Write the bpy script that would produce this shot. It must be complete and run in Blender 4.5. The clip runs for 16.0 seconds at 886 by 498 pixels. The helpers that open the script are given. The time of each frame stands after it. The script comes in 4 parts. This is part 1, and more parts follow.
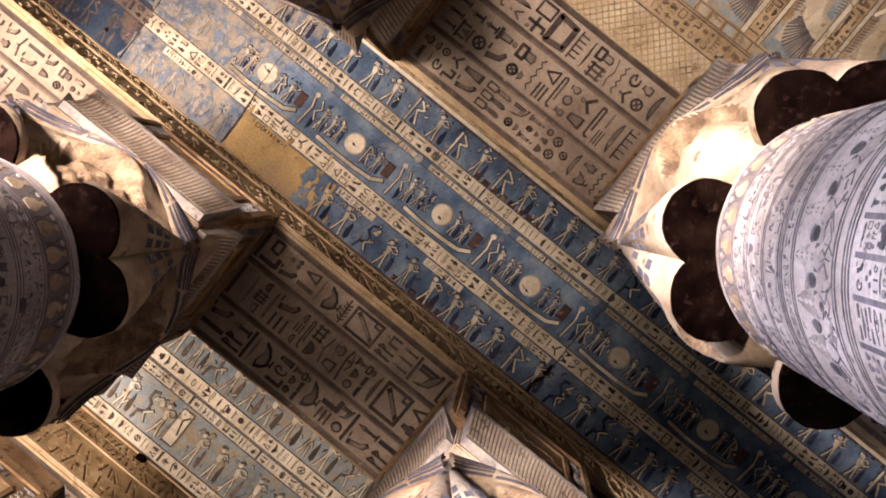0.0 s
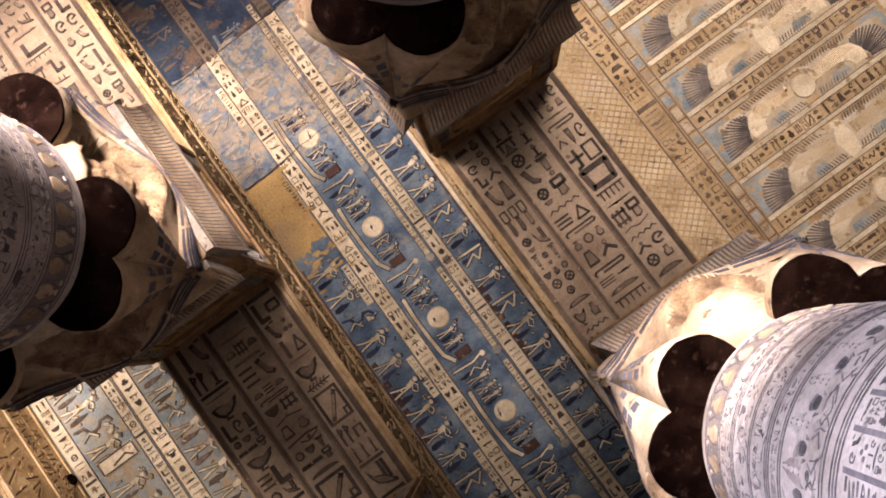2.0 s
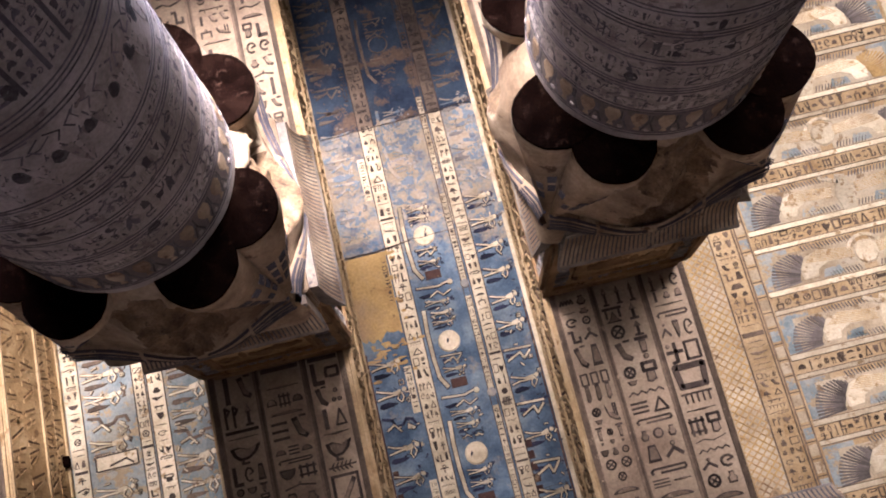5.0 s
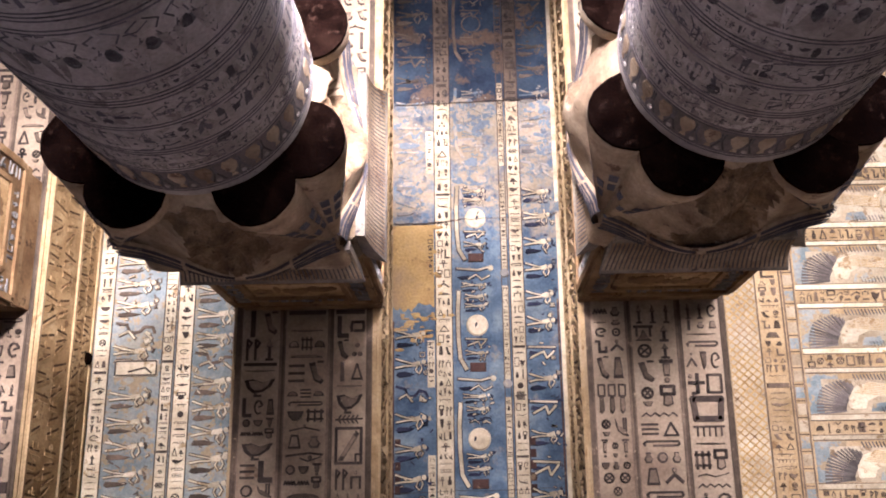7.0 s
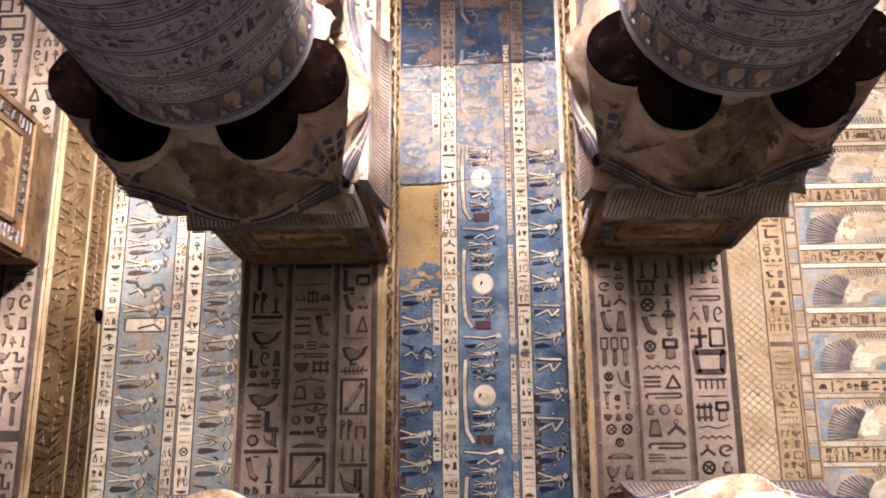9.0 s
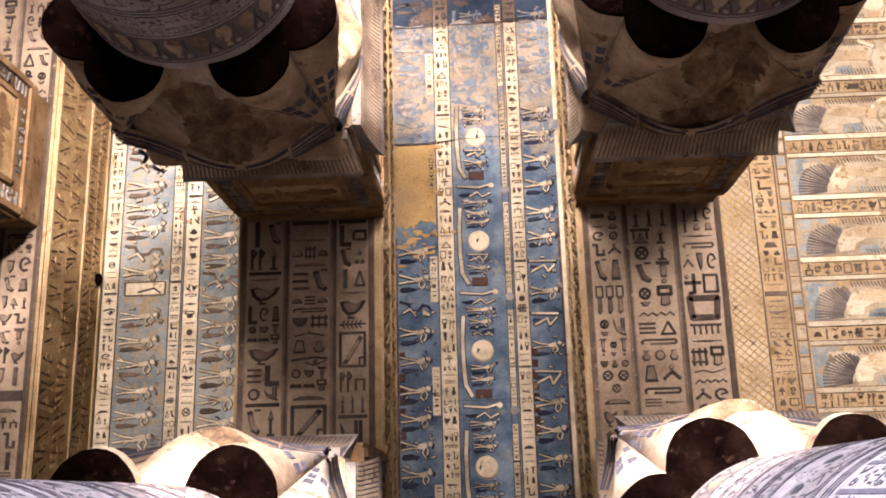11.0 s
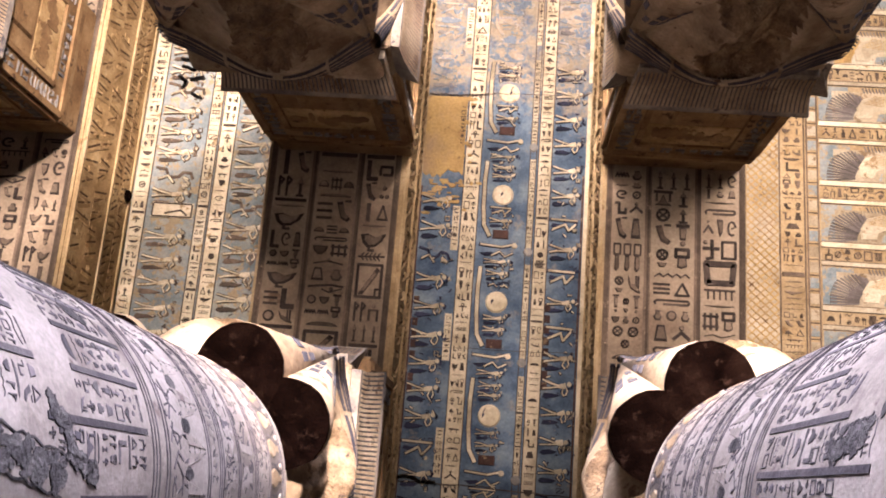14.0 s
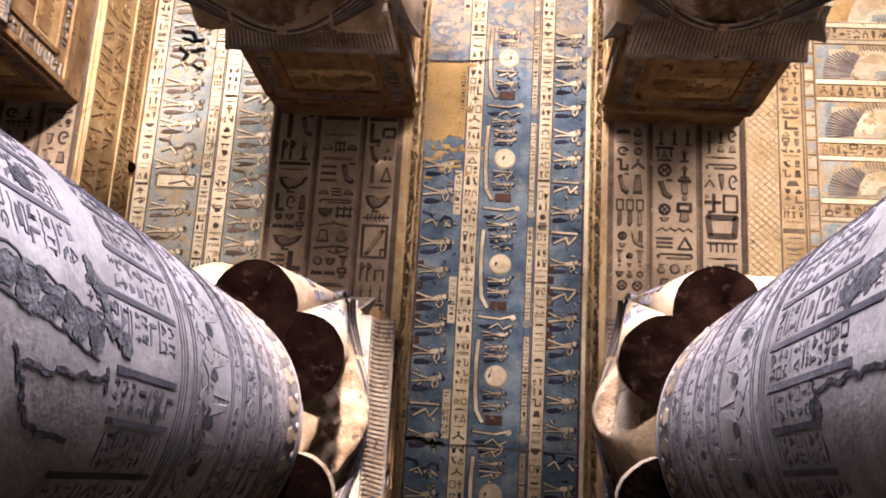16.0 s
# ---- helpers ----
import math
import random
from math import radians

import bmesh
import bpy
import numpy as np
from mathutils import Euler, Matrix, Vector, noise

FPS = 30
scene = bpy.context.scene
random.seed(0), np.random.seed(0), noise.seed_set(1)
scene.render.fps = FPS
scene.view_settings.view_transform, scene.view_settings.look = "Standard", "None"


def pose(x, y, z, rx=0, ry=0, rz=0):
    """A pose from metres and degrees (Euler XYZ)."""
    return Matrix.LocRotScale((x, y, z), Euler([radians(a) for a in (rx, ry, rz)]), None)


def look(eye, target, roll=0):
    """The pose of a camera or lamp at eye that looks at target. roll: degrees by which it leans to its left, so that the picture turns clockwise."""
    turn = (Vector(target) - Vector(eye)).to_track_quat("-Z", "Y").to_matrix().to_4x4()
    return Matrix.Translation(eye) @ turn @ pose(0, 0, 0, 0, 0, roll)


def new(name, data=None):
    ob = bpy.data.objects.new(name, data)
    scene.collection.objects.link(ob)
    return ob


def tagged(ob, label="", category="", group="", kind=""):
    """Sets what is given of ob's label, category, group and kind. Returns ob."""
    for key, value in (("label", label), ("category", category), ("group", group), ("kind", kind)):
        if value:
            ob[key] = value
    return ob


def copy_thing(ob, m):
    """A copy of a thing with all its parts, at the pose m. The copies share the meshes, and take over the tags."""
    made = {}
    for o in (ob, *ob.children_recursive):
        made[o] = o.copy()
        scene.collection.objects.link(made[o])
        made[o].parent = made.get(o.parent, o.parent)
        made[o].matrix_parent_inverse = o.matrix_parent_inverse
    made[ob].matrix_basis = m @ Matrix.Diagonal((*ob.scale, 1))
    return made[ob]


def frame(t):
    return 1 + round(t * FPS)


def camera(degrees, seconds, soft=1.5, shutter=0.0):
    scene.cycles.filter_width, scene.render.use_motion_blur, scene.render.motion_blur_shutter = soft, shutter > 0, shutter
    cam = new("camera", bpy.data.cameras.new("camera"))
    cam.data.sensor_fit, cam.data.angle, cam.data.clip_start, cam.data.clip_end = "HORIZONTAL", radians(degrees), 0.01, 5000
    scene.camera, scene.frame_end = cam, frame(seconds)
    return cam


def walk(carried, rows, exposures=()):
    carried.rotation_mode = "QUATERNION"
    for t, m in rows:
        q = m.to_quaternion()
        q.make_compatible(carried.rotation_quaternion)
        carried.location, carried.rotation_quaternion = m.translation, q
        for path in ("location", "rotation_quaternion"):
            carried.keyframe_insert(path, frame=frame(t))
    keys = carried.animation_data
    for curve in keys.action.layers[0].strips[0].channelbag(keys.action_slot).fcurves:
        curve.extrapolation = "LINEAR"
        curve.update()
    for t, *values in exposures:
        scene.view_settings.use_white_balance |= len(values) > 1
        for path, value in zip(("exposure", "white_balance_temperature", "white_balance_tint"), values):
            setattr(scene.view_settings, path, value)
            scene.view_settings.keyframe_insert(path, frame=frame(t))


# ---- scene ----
cam = camera(50.3, 16.0, soft=1.95)
EXPOSURES = [(0, -0.07, 6100, 10), (2.5, -0.06, 6200, 10), (4.5, 0.1, 5600, 10), (7, 0.55, 5300, 10), (9, 0.55, 5350, 10), (12.5, 0.33, 6250, 10), (16, 0.58, 6050, 10)]
UPWARD = pose(0, 0, 0, 90, 0, 0)  # the rows lie as if the ceiling were a wall ahead
PATH = [
    (0, (0.92, 1.602, -2.301), (0.736, 3.593, -2.256), -50.9),
    (0.5, (0.845, 1.607, -2.259), (0.716, 3.601, -2.182), -47.2),
    (1, (0.826, 1.616, -2.257), (0.744, 3.611, -2.143), -43.6),
    (1.5, (0.77, 1.595, -2.319), (0.733, 3.588, -2.158), -39.9),
    (2, (0.661, 1.593, -2.397), (0.663, 3.581, -2.181), -36.1),
    (2.5, (0.547, 1.635, -2.397), (0.575, 3.616, -2.124), -32.4),
    (3, (0.409, 1.656, -2.401), (0.455, 3.627, -2.067), -28.6),
    (3.5, (0.267, 1.692, -2.399), (0.326, 3.652, -2.004), -25.0),
    (4, (0.165, 1.684, -2.466), (0.231, 3.629, -2.004), -21.6),
    (4.5, (0.058, 1.708, -2.526), (0.118, 3.637, -2.0), -17.8),
    (4.7, (0.01, 1.737, -2.53), (0.064, 3.661, -1.986), -16.2),
    (6.8, (-0.121, 1.685, -2.758), (-0.165, 3.605, -2.2), -1.9),
    (7, (-0.082, 1.691, -2.792), (-0.137, 3.612, -2.238), -0.7),
    (7.5, (0.001, 1.692, -2.863), (-0.076, 3.613, -2.312), 1.0),
    (8, (0.012, 1.693, -2.972), (-0.071, 3.616, -2.431), 0.8),
    (8.5, (0.011, 1.689, -3.136), (-0.072, 3.615, -2.602), 0.2),
    (9, (0.015, 1.707, -3.243), (-0.067, 3.634, -2.713), -0.3),
    (11.3, (0.065, 1.722, -3.809), (-0.016, 3.655, -3.304), -1.8),
    (11.5, (0.058, 1.719, -3.87), (-0.022, 3.652, -3.364), -2.0),
    (12, (0.064, 1.726, -3.948), (-0.016, 3.66, -3.445), -2.1),
    (12.5, (0.093, 1.721, -4.098), (0.01, 3.656, -3.599), -2.1),
    (13, (0.117, 1.744, -4.252), (0.031, 3.679, -3.755), -1.3),
    (13.5, (0.135, 1.748, -4.348), (0.026, 3.682, -3.85), 2.0),
    (14, (0.102, 1.745, -4.424), (-0.029, 3.679, -3.931), 4.5),
    (14.5, (0.074, 1.73, -4.558), (-0.06, 3.666, -4.073), 4.8),
    (15, (0.053, 1.75, -4.69), (-0.08, 3.686, -4.208), 4.4),
    (15.5, (0.045, 1.753, -4.818), (-0.082, 3.69, -4.337), 3.7),
    (16, (0.04, 1.761, -4.905), (-0.085, 3.698, -4.422), 3.3),
]
walk(cam, [(t, UPWARD @ look(eye, target, roll)) for t, eye, target, roll in PATH], EXPOSURES)

# ---- light ----
scene.view_settings.exposure = 0.0
world = bpy.data.worlds.new("world")
scene.world = world
world.use_nodes = True
world.node_tree.nodes["Background"].inputs["Color"].default_value = (0.55, 0.6, 0.75, 1)
world.node_tree.nodes["Background"].inputs["Strength"].default_value = 0.005


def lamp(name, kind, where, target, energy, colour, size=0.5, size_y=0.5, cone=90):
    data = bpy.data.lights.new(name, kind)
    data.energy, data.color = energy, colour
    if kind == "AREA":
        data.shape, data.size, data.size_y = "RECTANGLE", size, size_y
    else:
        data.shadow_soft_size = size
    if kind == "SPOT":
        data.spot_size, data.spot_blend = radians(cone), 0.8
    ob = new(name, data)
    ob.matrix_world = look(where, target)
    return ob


WARM, COOL = (1.0, 0.79, 0.68), (0.92, 0.85, 0.99)
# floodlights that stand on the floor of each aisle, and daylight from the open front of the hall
# the fourth is an added lamp that brightens the left beam's underside
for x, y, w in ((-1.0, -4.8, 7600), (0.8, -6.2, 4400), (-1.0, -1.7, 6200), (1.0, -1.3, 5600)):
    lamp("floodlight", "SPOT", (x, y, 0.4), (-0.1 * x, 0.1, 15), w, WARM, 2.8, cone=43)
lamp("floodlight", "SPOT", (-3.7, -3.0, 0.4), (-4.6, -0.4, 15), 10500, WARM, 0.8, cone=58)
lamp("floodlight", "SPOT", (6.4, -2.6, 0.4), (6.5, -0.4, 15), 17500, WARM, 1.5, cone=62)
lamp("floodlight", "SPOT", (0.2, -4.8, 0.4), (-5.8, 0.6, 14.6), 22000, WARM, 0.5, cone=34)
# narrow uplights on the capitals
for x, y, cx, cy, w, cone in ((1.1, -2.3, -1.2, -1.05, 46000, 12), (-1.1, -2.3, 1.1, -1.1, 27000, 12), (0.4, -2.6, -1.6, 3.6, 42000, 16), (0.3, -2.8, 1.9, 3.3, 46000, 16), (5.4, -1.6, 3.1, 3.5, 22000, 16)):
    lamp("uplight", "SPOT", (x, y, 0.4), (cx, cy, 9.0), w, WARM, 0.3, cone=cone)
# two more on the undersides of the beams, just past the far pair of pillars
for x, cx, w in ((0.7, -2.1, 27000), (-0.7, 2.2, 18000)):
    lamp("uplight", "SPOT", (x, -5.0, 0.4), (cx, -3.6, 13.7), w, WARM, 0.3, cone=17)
day = lamp("daylight_opening", "AREA", (0, -12.5, 3.0), (0, 4.4, 4.6), 5100, COOL, 14, 3.0)
day.data.spread = radians(52)


# ---- materials ----
def material(name, colours, scale=1.2, rough=0.85, bump=0.3, fine=28.0, wear=None, wear_at=0.62, pits=0.0, bare=0.0, gloss=0.15, specks=2.3, fading=0.0):
    """Stone, plaster or paint: two or three colours over a broad and a fine noise, worn through to a second colour, with grain."""
    m = bpy.data.materials.new(name)
    m.use_nodes = True
    t = m.node_tree
    n, link = t.nodes, t.links.new
    out = n["Principled BSDF"]
    out.inputs["Roughness"].default_value = rough
    out.inputs["Specular IOR Level"].default_value = gloss
    geo, info = n.new("ShaderNodeNewGeometry"), n.new("ShaderNodeObjectInfo")
    shift = n.new("ShaderNodeVectorMath")
    shift.operation = "MULTIPLY_ADD"
    link(info.outputs["Random"], shift.inputs[0])
    shift.inputs[1].default_value = (37, 17, 11)
    link(geo.outputs["Position"], shift.inputs[2])

    def noise_at(s, detail=6, rough_=0.6):
        q = n.new("ShaderNodeTexNoise")
        q.inputs["Scale"].default_value, q.inputs["Detail"].default_value, q.inputs["Roughness"].default_value = s, detail, rough_
        link(shift.outputs[0], q.inputs["Vector"])
        return q

    broad, grain = noise_at(scale), noise_at(fine, 4)
    ramp = n.new("ShaderNodeValToRGB")
    link(broad.outputs["Fac"], ramp.inputs[0])
    stops = ramp.color_ramp.elements
    while len(stops) < len(colours):
        stops.new(0.5)
    for i, c in enumerate(colours):
        stops[i].position = 0.32 + 0.36 * i / max(1, len(colours) - 1)
        stops[i].color = (*(0.72 * v for v in c), 1)
    colour = ramp.outputs[0]
    if wear:
        spots = noise_at(scale * specks, 9, 0.68)
        step = n.new("ShaderNodeValToRGB")
        step.color_ramp.elements[0].position, step.color_ramp.elements[1].position = wear_at, wear_at + (0.18 if bare else 0.05)
        mask = spots.outputs["Fac"]
        if bare:  # the paint has fallen more in one stretch of the hall
            axes, stretch, more = n.new("ShaderNodeSeparateXYZ"), n.new("ShaderNodeValToRGB"), n.new("ShaderNodeMath")
            link(geo.outputs["Position"], axes.inputs[0])
            ramp_in = n.new("ShaderNodeMapRange")
            ramp_in.inputs["From Min"].default_value, ramp_in.inputs["From Max"].default_value = -8.0, 0.0
            link(axes.outputs["Y"], ramp_in.inputs["Value"])
            link(ramp_in.outputs[0], stretch.inputs[0])
            e = stretch.color_ramp.elements
            e[0].position, e[0].color, e[1].position, e[1].color = 0.3, (0.35, 0.35, 0.35, 1), 0.88, (0, 0, 0, 1)
            e.new(0.55).color = (1, 1, 1, 1)
            e.new(0.76).color = (0.85, 0.85, 0.85, 1)
            more.operation = "MULTIPLY_ADD"
            link(stretch.outputs[0], more.inputs[0])
            more.inputs[1].default_value = bare
            link(spots.outputs["Fac"], more.inputs[2])
            mask = more.outputs[0]
        link(mask, step.inputs[0])
        mix = n.new("ShaderNodeMix")
        mix.data_type = "RGBA"
        link(step.outputs[0], mix.inputs["Factor"])
        link(colour, mix.inputs["A"])
        mix.inputs["B"].default_value = (*(0.72 * v for v in wear), 1)
        colour = mix.outputs["Result"]
    fleck = n.new("ShaderNodeMix")
    fleck.data_type, fleck.blend_type = "RGBA", "OVERLAY"
    fleck.inputs["Factor"].default_value = 0.45
    stain, tone = noise_at(0.55, 5, 0.65), n.new("ShaderNodeMapRange")
    tone.inputs["From Min"].default_value, tone.inputs["From Max"].default_value = 0.3, 0.7
    tone.inputs["To Min"].default_value, tone.inputs["To Max"].default_value = 0.70, 1.18
    link(stain.outputs["Fac"], tone.inputs["Value"])
    shade = tone.outputs[0]
    if fading:
        fade, both = n.new("ShaderNodeMapRange"), n.new("ShaderNodeMath")
        fade.inputs["To Min"].default_value, fade.inputs["To Max"].default_value = 1 - fading * 0.5, 1 + fading
        link(geo.outputs["Random Per Island"], fade.inputs["Value"])
        both.operation = "MULTIPLY"
        link(fade.outputs[0], both.inputs[0])
        link(shade, both.inputs[1])
        shade = both.outputs[0]
    toned = n.new("ShaderNodeVectorMath")
    toned.operation = "SCALE"
    link(colour, toned.inputs[0])
    link(shade, toned.inputs["Scale"])
    colour = toned.outputs[0]
    link(colour, fleck.inputs["A"])
    link(grain.outputs["Fac"], fleck.inputs["B"])
    link(fleck.outputs["Result"], out.inputs["Base Color"])
    high = grain.outputs["Fac"]
    if pits:
        hole = n.new("ShaderNodeTexVoronoi")
        hole.inputs["Scale"].default_value = 8.0
        link(shift.outputs[0], hole.inputs["Vector"])
        add = n.new("ShaderNodeMath")
        add.operation = "MULTIPLY_ADD"
        link(hole.outputs["Distance"], add.inputs[0])
        add.inputs[1].default_value = pits
        link(grain.outputs["Fac"], add.inputs[2])
        high = add.outputs[0]
    relief = n.new("ShaderNodeBump")
    relief.inputs["Strength"].default_value, relief.inputs["Distance"].default_value = bump, 0.03
    link(high, relief.inputs["Height"])
    link(relief.outputs[0], out.inputs["Normal"])
    return m


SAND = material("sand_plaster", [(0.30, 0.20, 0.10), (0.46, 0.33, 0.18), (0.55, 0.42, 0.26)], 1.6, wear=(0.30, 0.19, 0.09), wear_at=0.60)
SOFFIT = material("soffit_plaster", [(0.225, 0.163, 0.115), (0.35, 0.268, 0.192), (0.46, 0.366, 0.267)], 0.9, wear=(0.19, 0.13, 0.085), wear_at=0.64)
PALE = material("pale_paint", [(0.45, 0.365, 0.245), (0.61, 0.52, 0.37), (0.69, 0.60, 0.455)], 2.5, wear=(0.33, 0.235, 0.13), wear_at=0.57, fading=0.45)
BLUE = material("blue_paint", [(0.05, 0.08, 0.13), (0.12, 0.17, 0.238), (0.225, 0.278, 0.325)], 2.4, wear=(0.36, 0.29, 0.21), wear_at=0.57, bare=0.215, specks=1.25)
FADED = material("worn_pale_paint", [(0.44, 0.36, 0.24), (0.60, 0.50, 0.35), (0.68, 0.58, 0.43)], 2.2, wear=(0.34, 0.25, 0.16), wear_at=0.64, bare=0.16, fading=0.35)
SKYBLUE = material("faded_blue_paint", [(0.19, 0.235, 0.255), (0.30, 0.335, 0.34), (0.42, 0.41, 0.35)], 2.6, wear=(0.42, 0.33, 0.21), wear_at=0.52)
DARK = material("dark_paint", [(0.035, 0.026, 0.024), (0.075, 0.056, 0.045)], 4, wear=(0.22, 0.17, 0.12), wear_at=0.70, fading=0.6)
INDIGO = material("indigo_paint", [(0.012, 0.014, 0.032), (0.032, 0.034, 0.062)], 2.4, wear=(0.34, 0.26, 0.18), wear_at=0.66, bare=0.2, fading=0.7)
RED = material("red_paint", [(0.05, 0.028, 0.026), (0.10, 0.052, 0.042)], 3, wear=(0.30, 0.21, 0.13), wear_at=0.58, fading=0.4)
# lip stone darkened so that its colour carries the cornice's shade
CAVETTO = material("shade_grey_ribbed_stone", [(0.13, 0.115, 0.11), (0.23, 0.20, 0.175), (0.36, 0.31, 0.25)], 2.2, wear=(0.08, 0.075, 0.085), wear_at=0.58)
FRIEZE = material("frieze_ground", [(0.10, 0.085, 0.08), (0.17, 0.148, 0.138)], 3, wear=(0.24, 0.21, 0.19), wear_at=0.6)
LIME = material("limestone", [(0.15, 0.10, 0.065), (0.31, 0.232, 0.155), (0.47, 0.385, 0.28)], 1.7, bump=0.35, wear=(0.13, 0.08, 0.05), wear_at=0.58, pits=0.3)
# darker than the beam sand: shade on the blocks' far sides is in this colour
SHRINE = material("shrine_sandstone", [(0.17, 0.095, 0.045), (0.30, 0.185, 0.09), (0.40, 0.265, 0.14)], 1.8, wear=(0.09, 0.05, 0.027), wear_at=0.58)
BROKEN = material("broken_stone", [(0.085, 0.053, 0.032), (0.175, 0.117, 0.07), (0.29, 0.21, 0.132)], 5.0, bump=0.7, fine=40.0, wear=(0.06, 0.04, 0.03), wear_at=0.60, pits=0.5)
SHAFT = material("shaft_limestone", [(0.19, 0.16, 0.145), (0.31, 0.272, 0.252), (0.40, 0.36, 0.338)], 1.9, bump=0.2, fine=34.0, wear=(0.15, 0.12, 0.11), wear_at=0.60, pits=0.5)
# one dark colour for inked lines and for the shade inside sunk ones
CARVED = material("sunk_line_shade", [(0.045, 0.04, 0.05), (0.10, 0.09, 0.095)], 4, fading=0.7)
# red-brown paint taken near black, with the shade under the wig ends put in
MAROON = material("near_black_red_brown", [(0.0012, 0.0006, 0.0005), (0.003, 0.0014, 0.0011), (0.006, 0.003, 0.0022)], 5, bump=0.5, wear=(0.011, 0.006, 0.0045), wear_at=0.57, gloss=0.0, specks=2.2)
WIGBLUE = material("wig_blue_paint", [(0.035, 0.035, 0.05), (0.085, 0.08, 0.095)], 4, wear=(0.35, 0.28, 0.2), wear_at=0.62)
DEEP = material("deep_blue_paint", [(0.015, 0.02, 0.04), (0.034, 0.052, 0.088), (0.06, 0.083, 0.115)], 1.8, wear=(0.14, 0.095, 0.07), wear_at=0.53, specks=1.1)
# darker copy of the sand paint, holding the dimmer light past the joint
DUN = material("shaded_sand_paint", [(0.075, 0.058, 0.048), (0.14, 0.105, 0.08), (0.2, 0.152, 0.112)], 2.0, wear=(0.06, 0.05, 0.05), wear_at=0.57, fading=0.3)
WASH = material("washed_sand_paint", [(0.31, 0.245, 0.175), (0.41, 0.34, 0.26), (0.34, 0.33, 0.31)], 2.6, wear=(0.17, 0.21, 0.26), wear_at=0.48, specks=2.4)
HACK = material("hacked_stone", [(0.03, 0.028, 0.031), (0.075, 0.07, 0.073), (0.15, 0.14, 0.14)], 14, bump=0.5, fine=50.0, wear=(0.02, 0.019, 0.022), wear_at=0.56, pits=0.6)
CLAY = material("orange_brown_stone", [(0.30, 0.185, 0.08), (0.43, 0.285, 0.135), (0.54, 0.39, 0.21)], 2.2, wear=(0.20, 0.115, 0.05), wear_at=0.58, fading=0.3)
SHADOW_BROWN = material("brown_carved_shadow", [(0.07, 0.038, 0.017), (0.15, 0.085, 0.038)], 3.5, wear=(0.3, 0.2, 0.1), wear_at=0.6, fading=0.6)
FLOOR = material("floor_stone", [(0.05, 0.042, 0.035), (0.08, 0.065, 0.05)], 0.8)
WALL = material("wall_sandstone", [(0.12, 0.085, 0.06), (0.18, 0.14, 0.09)], 0.8)
PATCH = material("bare_plaster", [(0.33, 0.20, 0.085), (0.50, 0.335, 0.135), (0.40, 0.275, 0.16)], 1.5, bump=0.7, wear=(0.24, 0.15, 0.08), wear_at=0.6)
GREY = material("greyed_paint", [(0.16, 0.15, 0.15), (0.26, 0.24, 0.22)], 3, wear=(0.4, 0.33, 0.24), wear_at=0.6, fading=0.5)
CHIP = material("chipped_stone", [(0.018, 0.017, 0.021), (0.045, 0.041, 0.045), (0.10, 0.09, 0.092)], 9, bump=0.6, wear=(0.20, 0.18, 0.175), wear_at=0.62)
SOOT = material("soot", [(0.012, 0.011, 0.012), (0.03, 0.027, 0.026)], 6, wear=(0.2, 0.17, 0.14), wear_at=0.66)
TAUPE = material("brown_fill_paint", [(0.13, 0.095, 0.07), (0.21, 0.16, 0.12)], 5, wear=(0.32, 0.25, 0.18), wear_at=0.62, fading=0.6)
UMBER = material("umber_line_paint", [(0.075, 0.055, 0.042), (0.15, 0.11, 0.08)], 4, wear=(0.30, 0.23, 0.16), wear_at=0.62, fading=0.7)
FEATHER = material("slate_paint", [(0.10, 0.085, 0.08), (0.19, 0.165, 0.15)], 2, wear=(0.32, 0.26, 0.19), wear_at=0.66, fading=0.5)
OCHRE = material("faint_ochre_paint", [(0.40, 0.315, 0.205), (0.54, 0.445, 0.31), (0.61, 0.535, 0.41)], 1.8, wear=(0.28, 0.20, 0.12), wear_at=0.57)


# ---- mesh helpers ----
def mesh_object(name, verts, faces, mat, parent=None, label="", smooth=False):
    me = bpy.data.meshes.new(name)
    me.from_pydata(verts, [], faces)
    me.materials.append(mat)
    if smooth:
        me.polygons.foreach_set("use_smooth", [True] * len(me.polygons))
    me.update()
    ob = new(name, me)
    ob.parent = parent
    if label:
        ob["label"] = label
    return ob


def part(name, bm, mat, parent=None, label="", smooth=False):
    me = bpy.data.meshes.new(name)
    bmesh.ops.recalc_face_normals(bm, faces=bm.faces)
    bm.to_mesh(me)
    bm.free()
    me.materials.append(mat)
    if smooth:
        me.polygons.foreach_set("use_smooth", [True] * len(me.polygons))
    ob = new(name, me)
    ob.parent = parent
    if label:
        ob["label"] = label
    return ob


def box(bm, x0, x1, y0, y1, z0, z1, bevel=0.0, top=None):
    """A block; top: half-width and depth scale of its upper face."""
    made = bmesh.ops.create_cube(bm, size=1)["verts"]
    cx, cy = (x0 + x1) / 2, (y0 + y1) / 2
    for v in made:
        k = top if top and v.co.z > 0 else 1
        v.co = Vector((cx + v.co.x * (x1 - x0) * k, cy + v.co.y * (y1 - y0) * k, (z0 + z1) / 2 + v.co.z * (z1 - z0)))
    if bevel:
        edges = list({e for v in made for e in v.link_edges})
        bmesh.ops.bevel(bm, geom=edges, offset=bevel, segments=2, affect="EDGES")
    return bm


def block(name, mat, parent, x0, x1, y0, y1, z0, z1, bevel=0.02, label="", top=None):
    return part(name, box(bmesh.new(), x0, x1, y0, y1, z0, z1, bevel, top), mat, parent, label)


